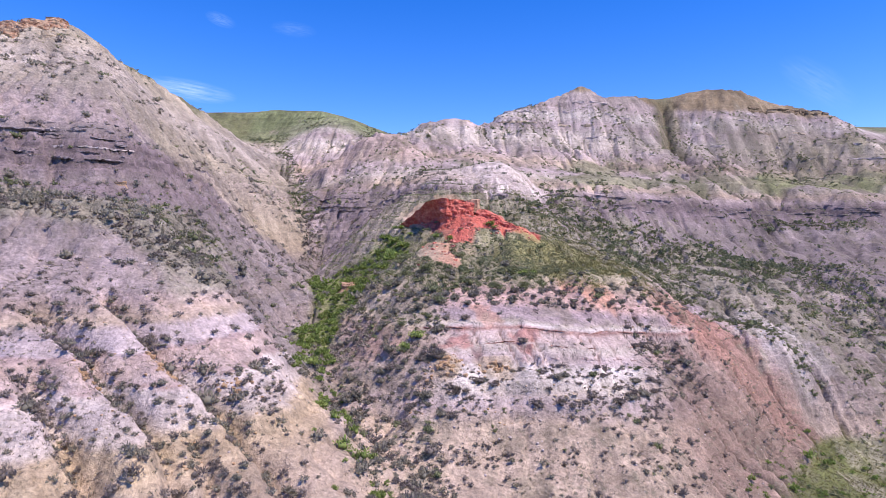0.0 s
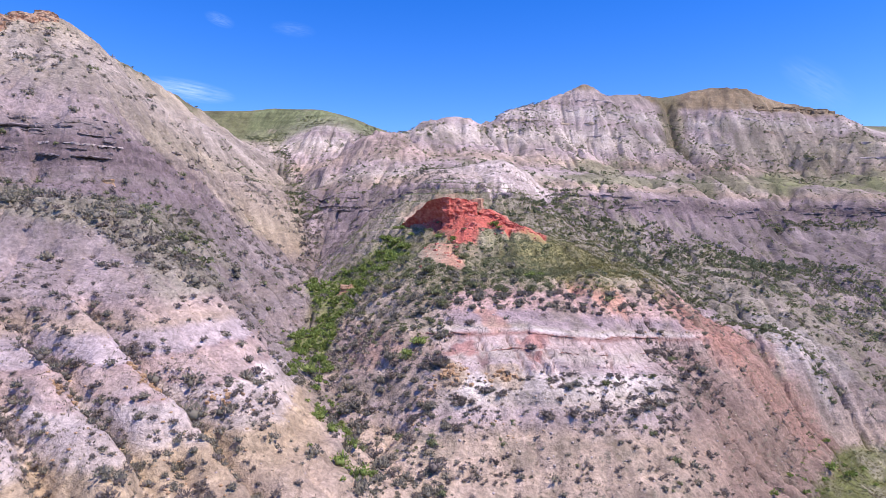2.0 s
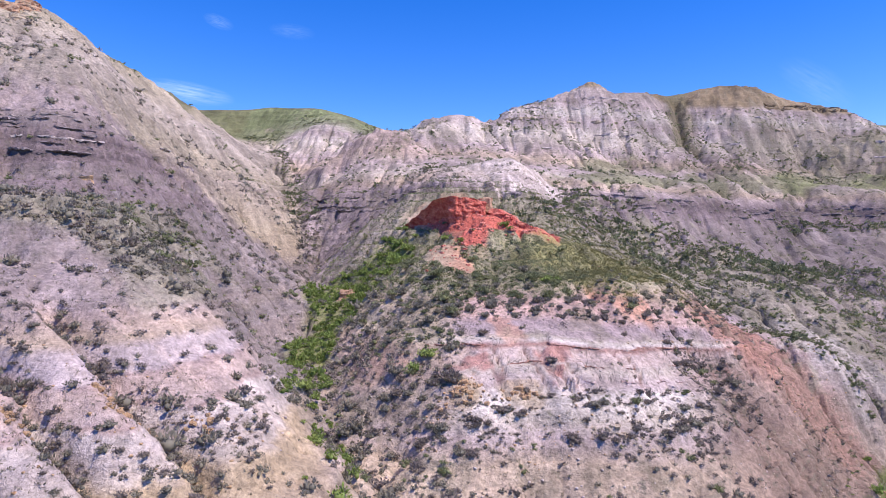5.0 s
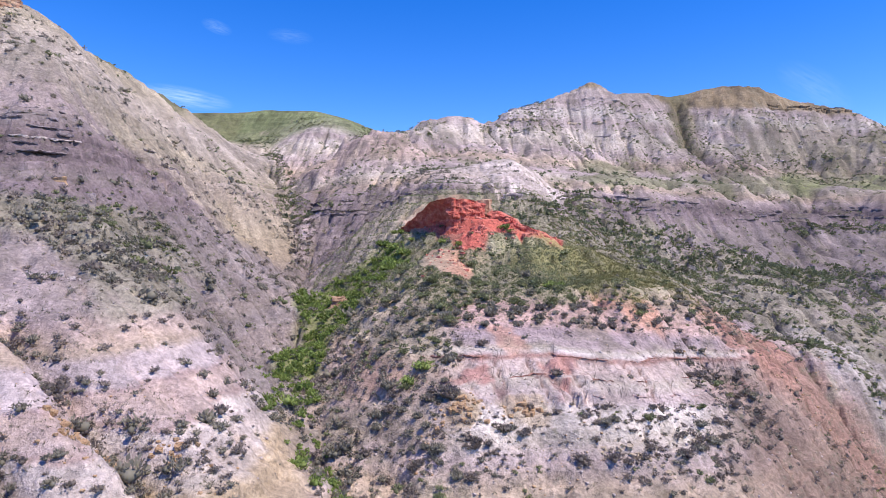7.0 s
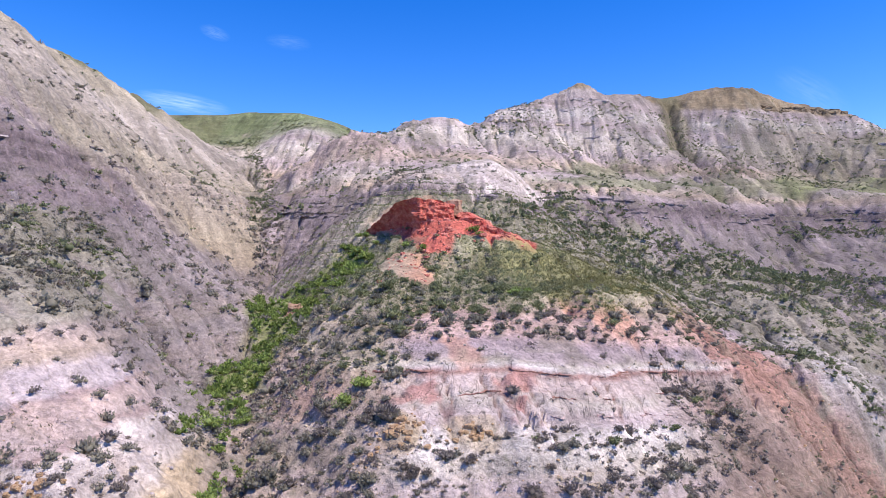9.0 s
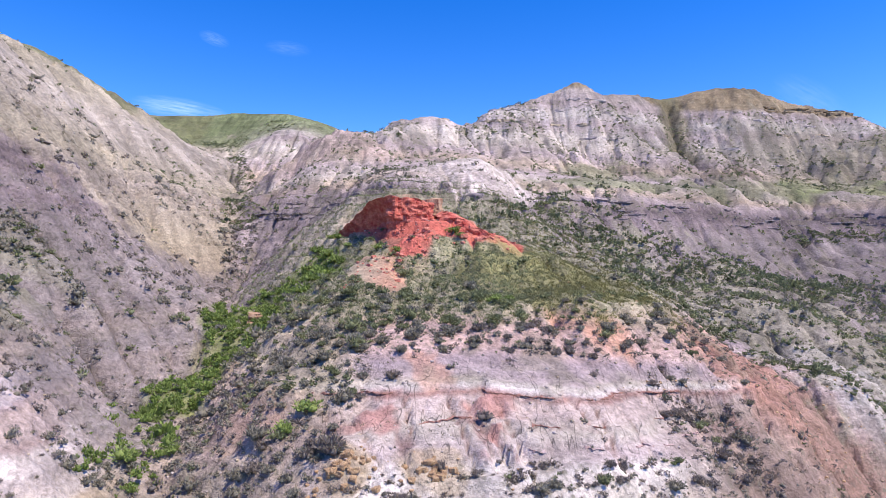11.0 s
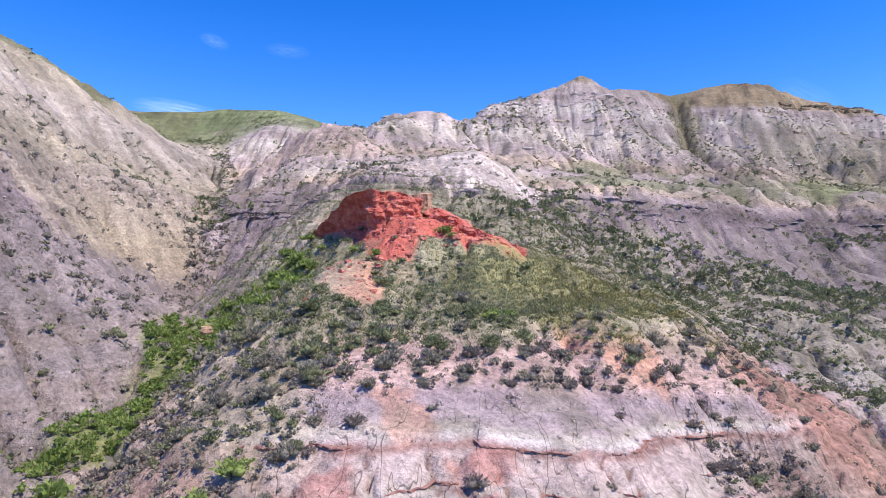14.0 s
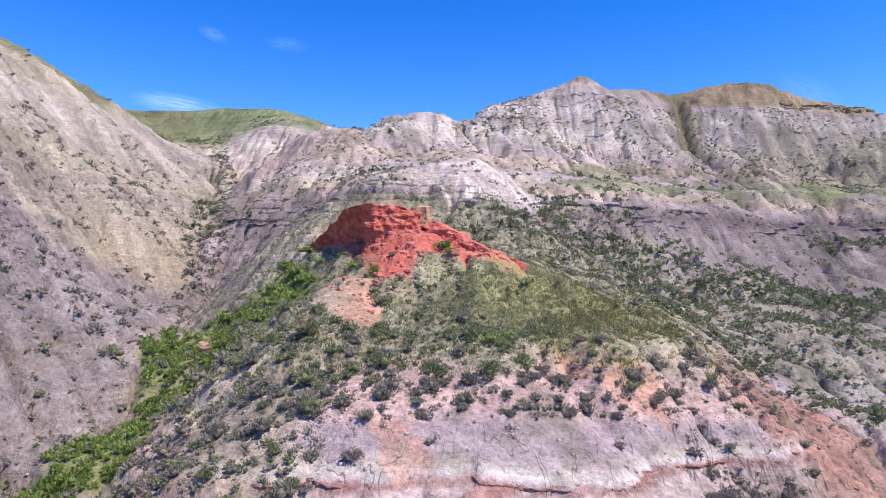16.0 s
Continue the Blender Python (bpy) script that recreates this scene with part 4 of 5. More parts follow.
part("tall_wall", placed(layered_rock("tall_wall", [(-4, 115.5), (-8.5, 114.5), (-9.9, 112.8), (-8.6, 111), (-6.4, 108.9), (-4, 106.5), (-2.0, 104.5), (-0.9, 103.2), (0.8, 102.4), (2.8, 102.7), (4.6, 103.3), (5.3, 104.8), (5.2, 107.5), (5.5, 111), (2, 115)],
     red_low, lambda x, y: 8.5 - 0.10 * np.clip(-x, 0, 2.2) - 0.80 * np.clip(-2.4 - x, 0, 9) - 0.25 * np.clip(x - 3, 0, 3), RED_ROCK, 44, 280, 0.40, 5.2, 0.10, 3, hollow=0.30)), outcrop)
part("low_ledge", placed(layered_rock("low_ledge", [(5.4, 104.6), (7.2, 102.6), (9.2, 101.4), (12, 100.4), (14.6, 99.6), (15.4, 101.2), (14.2, 104.0), (11.5, 107.0), (8, 108.6), (5.6, 107.5)],
     red_low, lambda x, y: 6.7 - 0.47 * np.clip(x - 6.4, 0, 9) - 0.10 * np.clip(104 - y, 0, 5), RED_ROCK, 20, 150, 0.42, 4.6, 0.55, 8)), outcrop)
part("cap_slab", placed(layered_rock("cap_slab", [(4.2, 105.6), (6.0, 105.4), (6.6, 106.6), (5.2, 107.6), (3.9, 107)],
     lambda x, y: 6.2 + 0 * x, lambda x, y: 8.55 + 0 * x, RUST_ROCK, 10, 60, 0.22, 6.0, 0.1, 12, 3)), outcrop, "weathered orange cap slab")
# fallen red blocks
blocks = [boulder("red_block", RED_RUBBLE, 40 + k, 0.7) for k in range(5)]
rng = random.Random(4)
for k in range(150):
    a = rng.uniform(0, 1)
    x, y = (rng.gauss(3.2, 1.9), rng.gauss(99.6, 1.7)) if a < 0.6 else (rng.gauss(3.4, 1.3), rng.gauss(97.0, 0.8)) if a < 0.75 else (rng.gauss(11.0, 2.2), rng.gauss(100.2, 0.8))
    if k >= 100:
        x, y = rng.uniform(-3.5, 2.4), rng.uniform(87, 96.5)
    s = rng.choice((0.18, 0.22, 0.26, 0.3, 0.35, 0.45, 0.7)) * (0.6 if k >= 100 else 1.0)
    put("red_block", blocks[k % 5], x, y, (s, s * rng.uniform(0.7, 1.2), s * rng.uniform(0.6, 1)), rng.uniform(0, 6.3), "fallen brick red block below the outcrop" if k < 100 else "small red stone on the salmon clay slope", "rock", "fallen red blocks")


# bedded ledges that stand out of the slopes
def ledge(x, y, wide, deep, high, mat, turn, label, seed, rise=0.35, beds=5.0):
    n = 9
    r = random.Random(seed)
    pts = []
    for k in range(n):
        a = 2 * math.pi * k / n
        u, v = wide / 2 * math.cos(a) * r.uniform(0.8, 1.12), deep / 2 * math.sin(a) * r.uniform(0.8, 1.12)
        pts.append((x + u * math.cos(turn) - v * math.sin(turn), y + u * math.sin(turn) + v * math.cos(turn)))
    z = float(height_at(x, y)[0])
    me = layered_rock("ledge", pts, lambda a, b: np.minimum(height_at(a, b), z) - 0.5, lambda a, b: z + rise * high + 0 * a, mat, 12, 64, 0.16 * min(high, 2.0), beds, 0.12, seed, 3)
    me.transform(Matrix.Translation((-x, -y, -z)))
    ob = new("rock_ledge", me)
    ob.location = (x, y, z)
    return tagged(ob, label, "rock")


# hard beds that crop out along a level line of the slope
def bed(level, xa, xb, ya, yb, thick, out, mat, label, seed, name="rock_bed", step=0.35, wander=0.3, gaps=0.0, dips=False):
    r = np.random.RandomState(seed)
    x = np.arange(xa, xb, step)
    yy = np.arange(ya, yb, 0.3)
    lv = level + wander * fbm(x, x * 0, 12, 3, seed) - (dip(x) if dips else 0)
    z = height_at(np.repeat(x, len(yy)), np.tile(yy, len(x))).reshape(len(x), len(yy))
    hit = (z[:, 1:] >= lv[:, None]) & (z[:, :-1] < lv[:, None])
    ok, j = hit.any(1), hit.argmax(1)
    rows = np.arange(len(x))
    za, zb = z[rows, j], z[rows, j + 1]
    y = yy[j] + 0.3 * np.clip((lv - za) / np.maximum(zb - za, 1e-3), 0, 1)
    ax = (height_at(x + 0.8, y) - height_at(x - 0.8, y)) / 1.6
    ay = (height_at(x, y + 0.8) - height_at(x, y - 0.8)) / 1.6
    g = np.hypot(ax, ay) + 1e-6
    down = -np.c_[ax, ay] / np.maximum(g, 0.3)[:, None]
    reach = out * (0.7 + 1.3 * fbm(x, y, 2.2, 2, seed + 1) + 0.4 * np.round(3 * value_noise(x * 1.1, y, seed + 2)) / 3 - gaps * (1 + 2.2 * fbm(x, y, 7, 2, seed + 3)))
    th = thick * (0.75 + 0.5 * value_noise(x * 0.9, y, seed + 4))
    ok &= (reach > 0.05)
    p = np.c_[x, y]
    ring = np.stack([np.c_[p - down * 0.9, lv - th * 0.5], np.c_[p + down * (reach * 0.8)[:, None], lv - th * 0.5], np.c_[p + down * reach[:, None], lv + th * r.uniform(-0.1, 0.25, len(x))],
                     np.c_[p + down * (reach * 0.75)[:, None], lv + th * 0.5], np.c_[p - down * 0.9, lv + th * 0.55]], 1)
    ring[:, 1:4] += r.normal(0, 0.12 * thick + 0.03, ring[:, 1:4].shape)
    near = np.r_[False, ok[1:] & ok[:-1] & (np.abs(np.diff(y)) < 1.6)]
    runs, k = [], 0
    while k < len(x):
        e = k + 1
        while e < len(x) and near[e]:
            e += 1
        if e - k > 2:
            runs.append((k, e))
        k = e
    top = new(name)
    top.location = (float(x.mean()), float(y[ok].mean()), level)
    tagged(top, label, "rock")
    for k, e in runs:
        faces = [(5 * i + q, 5 * i + 5 + q, 5 * i + 5 + (q + 1) % 5, 5 * i + (q + 1) % 5) for i in range(e - k - 1) for q in range(5)]
        faces += [tuple(range(5)), tuple(5 * (e - k - 1) + q for q in range(5))]
        co = ring[k:e].reshape(-1, 3) - np.array(top.location)
        part("slab", mesh_of("slab", co, faces, mat), top)
    return top


BROWN_ROCK = rock_material("red_brown_bed", (0.24, 0.12, 0.10), (0.36, 0.20, 0.17), 0.5, 0.08)
PINK_ROCK = rock_material("pink_claystone", (0.40, 0.27, 0.26), (0.50, 0.37, 0.36), 0.5, 0.08)
CAP_ROCK = rock_material("brown_caprock", (0.16, 0.115, 0.075), (0.32, 0.24, 0.165), 0.9, 0.3)
for k, (lv, th, o, m, g) in enumerate([(-9.15, 0.10, 0.20, BROWN_ROCK, 0.35), (-10.6, 0.07, 0.13, BROWN_ROCK, 0.8), (-11.6, 0.08, 0.13, PINK_ROCK, 0.8)]):
    bed(lv, -3.5, 27, 56, 86, th, o, m, "thin hard bed cropping out of the spur's face", 660 + 7 * k, gaps=g, step=0.16, wander=0.06, dips=True)
for k in range(11):
    bed(11.6 + 0.62 * k, -64, -44.5, 62, 110, (0.14, 0.2, 0.26)[k % 3], (0.3, 0.4, 0.5)[k % 3], GREY_ROCK if k % 5 == 4 else DARK_ROCK, "thin dark shale bed cropping out of the lilac hill", 700 + 7 * k, gaps=0.95, step=0.22, wander=0.5)
for k, (lv, th, o) in enumerate([(8.6, 0.3, 0.7), (9.4, 0.4, 0.8), (10.1, 0.3, 0.7), (10.8, 0.4, 0.9), (11.5, 0.3, 0.6), (12.3, 0.4, 0.8)]):
    bed(lv, 18, 120, 112, 195, 0.8 * th, 0.5 * o, DARK_ROCK, "dark shale bed in the lilac slope behind the spur", 800 + 7 * k, gaps=1.0, step=0.35, wander=0.6)
    bed(lv - 1.0 + 0.2 * k, -34, -6, 118, 165, 0.7 * th, 0.5 * o, DARK_ROCK, "dark shale bed above the upper gully", 850 + 7 * k, gaps=0.9, step=0.3, wander=0.9)
for k, (lv, th) in enumerate([(52.6, 0.9), (54.0, 0.7)]):
    bed(lv, 116, 150, 200, 262, th, 0.7, CAP_ROCK, "brown caprock bed along the plateau rim", 960 + 10 * k, gaps=0.25, step=0.8)
for k, (lv, th) in enumerate([(42.5, 0.8), (47.0, 0.8), (51.0, 0.7), (37.0, 0.7), (31.0, 0.6)]):
    bed(lv, -16, 150, 178, 250, th, 0.35, GREY_ROCK if k else TAN_ROCK, "grey mudstone bed across the far cliffs", 980 + 10 * k, gaps=1.15, step=0.8, wander=0.9)
ledge(-42.5, 107.0, 3.6, 1.8, 1.5, DARK_ROCK, 0.7, "dark brown ledge at the edge of the lilac slope", 55, 0.35)
ledge(-40.4, 82.4, 2.2, 1.0, 0.7, DARK_ROCK, 0.2, "thin dark slab on the lilac slope", 57, 0.4)
ledge(-42.4, 80.2, 1.9, 1.0, 0.8, ORANGE_ROCK, 0.1, "orange slab lying on the lilac slope", 58, 0.4)
ledge(11.4, 117.8, 3.0, 1.6, 1.4, DARK_ROCK, -0.2, "dark shale ledge under the pink knob", 59, 0.3)
ledge(-84.0, 110.5, 7.0, 3.0, 2.2, RUST_ROCK, 0.15, "flat rusty sandstone cap slab on the hilltop", 63, 0.3)
ledge(-76.5, 114.5, 5.0, 2.6, 1.8, RUST_ROCK, 0.3, "broken rusty sandstone cap on the hilltop", 64, 0.35)
ledge(-80.0, 109.5, 5.0, 2.4, 1.4, TAN_ROCK, 0.2, "tan sandstone slab below the hilltop cap", 65, 0.3)
ledge(-78.0, 108.3, 4.5, 2.0, 1.6, RUST_ROCK, 0.25, "weathered rusty sandstone slab near the hilltop", 663, 0.6)
ledge(-72.4, 112.8, 3.6, 1.8, 1.3, TAN_ROCK, 0.5, "tan sandstone block below the hill's crest", 664, 0.6)
ledge(-85.0, 104.5, 5.0, 2.2, 1.6, RUST_ROCK, 0.1, "flat rusty slab jutting from the hilltop", 665, 0.6)
ledge(74.2, 187.0, 3.6, 1.8, 1.6, DARK_ROCK, 0.1, "dark boulder alone on the grassy bench", 71, 0.8)


# heaps of broken blocks where a hard bed crumbles
def heap(x, y, wide, deep, mat, label, seed, count=9):
    r = random.Random(seed)
    top = new("rock_heap")
    z = float(height_at(x, y)[0])
    top.location = (x, y, z)
    tagged(top, label, "rocks")
    shapes = [boulder("block", mat, seed + q, 0.75) for q in range(3)]
    for q in range(count):
        u, v = r.gauss(0, wide / 3), r.gauss(0, deep / 3)
        ob = part("block", shapes[q % 3], top)
        s = r.uniform(0.12, 0.36) * min(1.0, 0.4 * wide)
        ob.location = (u, v, float(height_at(x + u, y + v)[0]) - z - 0.15 * s)
        ob.rotation_euler = (r.uniform(-0.3, 0.3), r.uniform(-0.3, 0.3), r.uniform(0, 6.3))
        ob.scale = (s * 1.3, s, s * 1.1)
    return top


ledge(-79.0, 112.3, 6.0, 2.6, 2.0, RUST_ROCK, 0.3, "jutting rusty sandstone slab at the hilltop edge", 660, 0.6)
ledge(-74.4, 117.2, 4.2, 2.6, 2.4, RUST_ROCK, 0.6, "blocky rusty sandstone cap on the hill's crest", 661, 0.6)
ledge(-82.0, 107.5, 5.0, 2.0, 1.8, TAN_ROCK, 0.2, "tan sandstone slab under the hilltop cap", 662, 0.55)
heap(0.4, 64.2, 2.6, 1.4, ORANGE_ROCK, "crumbling orange siltstone blocks below the white band", 166, 32)
heap(5.6, 64.9, 3.0, 1.0, ORANGE_ROCK, "low heap of orange siltstone below the white band", 167, 24)
heap(-17.8, 51.9, 2.2, 1.0, ORANGE_ROCK, "orange siltstone blocks on the pale rib", 168, 22)
heap(-22.5, 50.0, 3.0, 2.0, ORANGE_ROCK, "crumbled orange siltstone on the pale rib", 169, 28)
heap(-27.0, 46.3, 2.0, 1.2, ORANGE_ROCK, "small heap of orange siltstone on the pale rib", 170, 18)
heap(-33.2, 65.0, 3.0, 1.6, GREY_ROCK, "pale mudstone blocks below the green shelf", 171, 24)
heap(14.6, 62.3, 4.0, 1.0, TAN_ROCK, "tan sandstone blocks above the spur's foot", 172, 24)
heap(-36.0, 149.0, 4.0, 3.0, TAN_ROCK, "tan sandstone blocks above the gully", 173, 24)
heap(-24.0, 122.5, 3.5, 2.0, TAN_ROCK, "pale boulders in the gully bed", 174, 24)
heap(-15.6, 99.6, 1.8, 1.4, RUST_ROCK, "red rubble below the small red knob in the gully", 175, 24)
ledge(-15.6, 100.8, 3.0, 2.2, 2.2, RUST_ROCK, 0.3, "small crumbling red knob in the green gully", 177, 0.85)
heap(-52.5, 71.5, 5.0, 2.0, ORANGE_ROCK, "orange sandstone slabs on the shelf", 176, 24)

# loose stones
STONES = [boulder("stone", m, 90 + k, 0.6, 1) for k, m in enumerate((GREY_ROCK, TAN_ROCK, ORANGE_ROCK))]


def scatter(name, meshes_mat, places, label, category):
    """Many small blocks in one mesh. places: x, y, size, turn."""
    co, tri, at = [], [], 0
    me = meshes_mat
    me.calc_loop_triangles()
    v0 = np.array([v.co for v in me.vertices])
    t0 = np.array([t.vertices[:] for t in me.loop_triangles])
    x, y, s, a = (np.array(c) for c in zip(*places))
    z = height_at(x, y) - 0.12 * s
    for k in range(len(x)):
        c, sn = math.cos(a[k]), math.sin(a[k])
        p = v0 * s[k]
        co.append(np.c_[p[:, 0] * c - p[:, 1] * sn + x[k], p[:, 0] * sn + p[:, 1] * c + y[k], p[:, 2] + z[k]])
        tri.append(t0 + at)
        at += len(v0)
    ob = new(name, triangles(name, np.concatenate(co), np.concatenate(tri), me.materials[0]))
    return tagged(ob, label, category, kind="stuff")


rng = random.Random(9)
for me, name, label, zones in (
        (STONES[0], "pale_stones", "pale grey stones strewn over the clay slopes", [(-40, 40, -10, 110, 300), (-10, 55, 40, 78, 250), (-50, 100, 60, 160, 350)]),
        (STONES[1], "tan_stones", "tan stones strewn over the clay slopes", [(-40, 40, -10, 110, 300), (-10, 55, 50, 90, 250), (-70, 120, -30, 170, 250)]),
        (STONES[2], "orange_stones", "orange chips below the siltstone beds", [(-30, 42, -14, 56, 90), (-4, 60, 12, 66, 90), (20, 78, 52, 95, 250)])):
    places = []
    for xa, ya, xb, yb, n in zones:
        places += [(rng.uniform(xa, xb), rng.uniform(ya, yb), rng.choice((0.06, 0.08, 0.1, 0.14, 0.2)), rng.uniform(0, 6.3)) for _ in range(n)]
    scatter(name, me, places, label, "stones")


# ---- plants ----
SAGE_LEAF = leaf_material("sagebrush_leaf", (0.19, 0.177, 0.142), (0.37, 0.34, 0.275))
DRY_LEAF = leaf_material("dry_brush_twig", (0.17, 0.142, 0.13), (0.32, 0.272, 0.245))
OLIVE_LEAF = leaf_material("olive_leaf", (0.15, 0.168, 0.088), (0.31, 0.325, 0.178))
GREEN_LEAF = leaf_material("green_leaf", (0.15, 0.22, 0.055), (0.34, 0.41, 0.135))
DARK_LEAF = leaf_material("juniper_leaf", (0.13, 0.15, 0.085), (0.26, 0.28, 0.16))
GRASS = leaf_material("grass_blade", (0.20, 0.20, 0.085), (0.28, 0.255, 0.115))
BLUE_GRASS = leaf_material("grey_grass_blade", (0.20, 0.225, 0.125), (0.33, 0.33, 0.20))
DRY_TUFT = leaf_material("dry_tuft", (0.16, 0.145, 0.11), (0.30, 0.27, 0.20))
BARK = rock_material("shrub_bark", (0.10, 0.08, 0.065), (0.2, 0.17, 0.14), 0.1, 0.02)


def sprigs(seed, count, lobes, tall, wide=0.10, long=0.26):
    """Leafy sprigs on a few uneven lobes, about 1 m across: corners and triangles."""
    r = np.random.RandomState(seed)
    centres = np.c_[r.uniform(-0.26, 0.26, lobes), r.uniform(-0.26, 0.26, lobes), r.uniform(0.18, 0.34, lobes) * tall]
    radii = r.uniform(0.2, 0.34, lobes)
    which = r.randint(0, lobes, count)
    d = r.normal(size=(count, 3))
    d[:, 2] = np.abs(d[:, 2]) * 0.9 - 0.15
    d /= np.linalg.norm(d, axis=1)[:, None]
    root = centres[which] + d * radii[which][:, None] * r.uniform(0.35, 0.95, count)[:, None] * np.array([1, 1, tall])
    root[:, 2] = np.maximum(root[:, 2], 0.02)
    grow = d * 0.7 + np.array([0, 0, 0.55]) + 0.35 * r.normal(size=(count, 3))
    grow /= np.linalg.norm(grow, axis=1)[:, None]
    side = np.cross(grow, r.normal(size=(count, 3)))
    side /= np.linalg.norm(side, axis=1)[:, None]
    ln, wd = long * r.uniform(0.6, 1.3, count)[:, None], wide * r.uniform(0.6, 1.3, count)[:, None]
    mid = root + grow * ln * 0.55
    co = np.stack([root, mid + side * wd, root + grow * ln, mid - side * wd], 1).reshape(-1, 3)
    k = 4 * np.arange(count)[:, None]
    tri = np.concatenate([k + [0, 1, 2], k + [0, 2, 3]])
    return co, tri


def heart(seed, lobes, tall):
    """The shaded inner mass of twigs of the same lobes."""
    r = np.random.RandomState(seed)
    centres = np.c_[r.uniform(-0.26, 0.26, lobes), r.uniform(-0.26, 0.26, lobes), r.uniform(0.18, 0.34, lobes) * tall]
    radii = r.uniform(0.2, 0.34, lobes)
    bm = bmesh.new()
    bmesh.ops.create_icosphere(bm, subdivisions=1, radius=1)
    v0, t0 = np.array([v.co for v in bm.verts]), np.array([[v.index for v in f.verts] for f in bm.faces])
    bm.free()
    co, tri = [], []
    for k in range(lobes):
        j = r.uniform(0.36, 0.72, (len(v0), 1))
        p = centres[k] + v0 * radii[k] * j * np.array([1, 1, tall])
        p[:, 2] = np.maximum(p[:, 2], -0.08)
        co.append(p)
        tri.append(t0 + len(v0) * k)
    return np.concatenate(co), np.concatenate(tri)


def joined(*meshes):
    co, tri, at = [], [], 0
    for c, t in meshes:
        co.append(c)
        tri.append(t + at)
        at += len(c)
    return np.concatenate(co), np.concatenate(tri)


def stems(seed, tall):
    """A few crooked tapered stems from one root."""
    r = np.random.RandomState(seed)
    co, tri, at = [], [], 0
    for k in range(5):
        a = r.uniform(0, 6.28)
        path = np.array([[0, 0, -0.12], [0.08 * math.cos(a), 0.08 * math.sin(a), 0.12 * tall], [0.24 * math.cos(a + 0.4), 0.24 * math.sin(a + 0.4), 0.36 * tall]])
        for j in range(3):
            w = (0.035, 0.024, 0.01)[j]
            co.append(path[j] + w * np.array([[math.cos(q), math.sin(q), 0] for q in (0, 2.1, 4.2)]))
        for j in range(2):
            for q in range(3):
                b, n = at + 3 * j, (q + 1) % 3
                tri += [(b + q, b + n, b + 3 + n), (b + q, b + 3 + n, b + 3 + q)]
        at += 9
    return np.concatenate(co), np.array(tri)


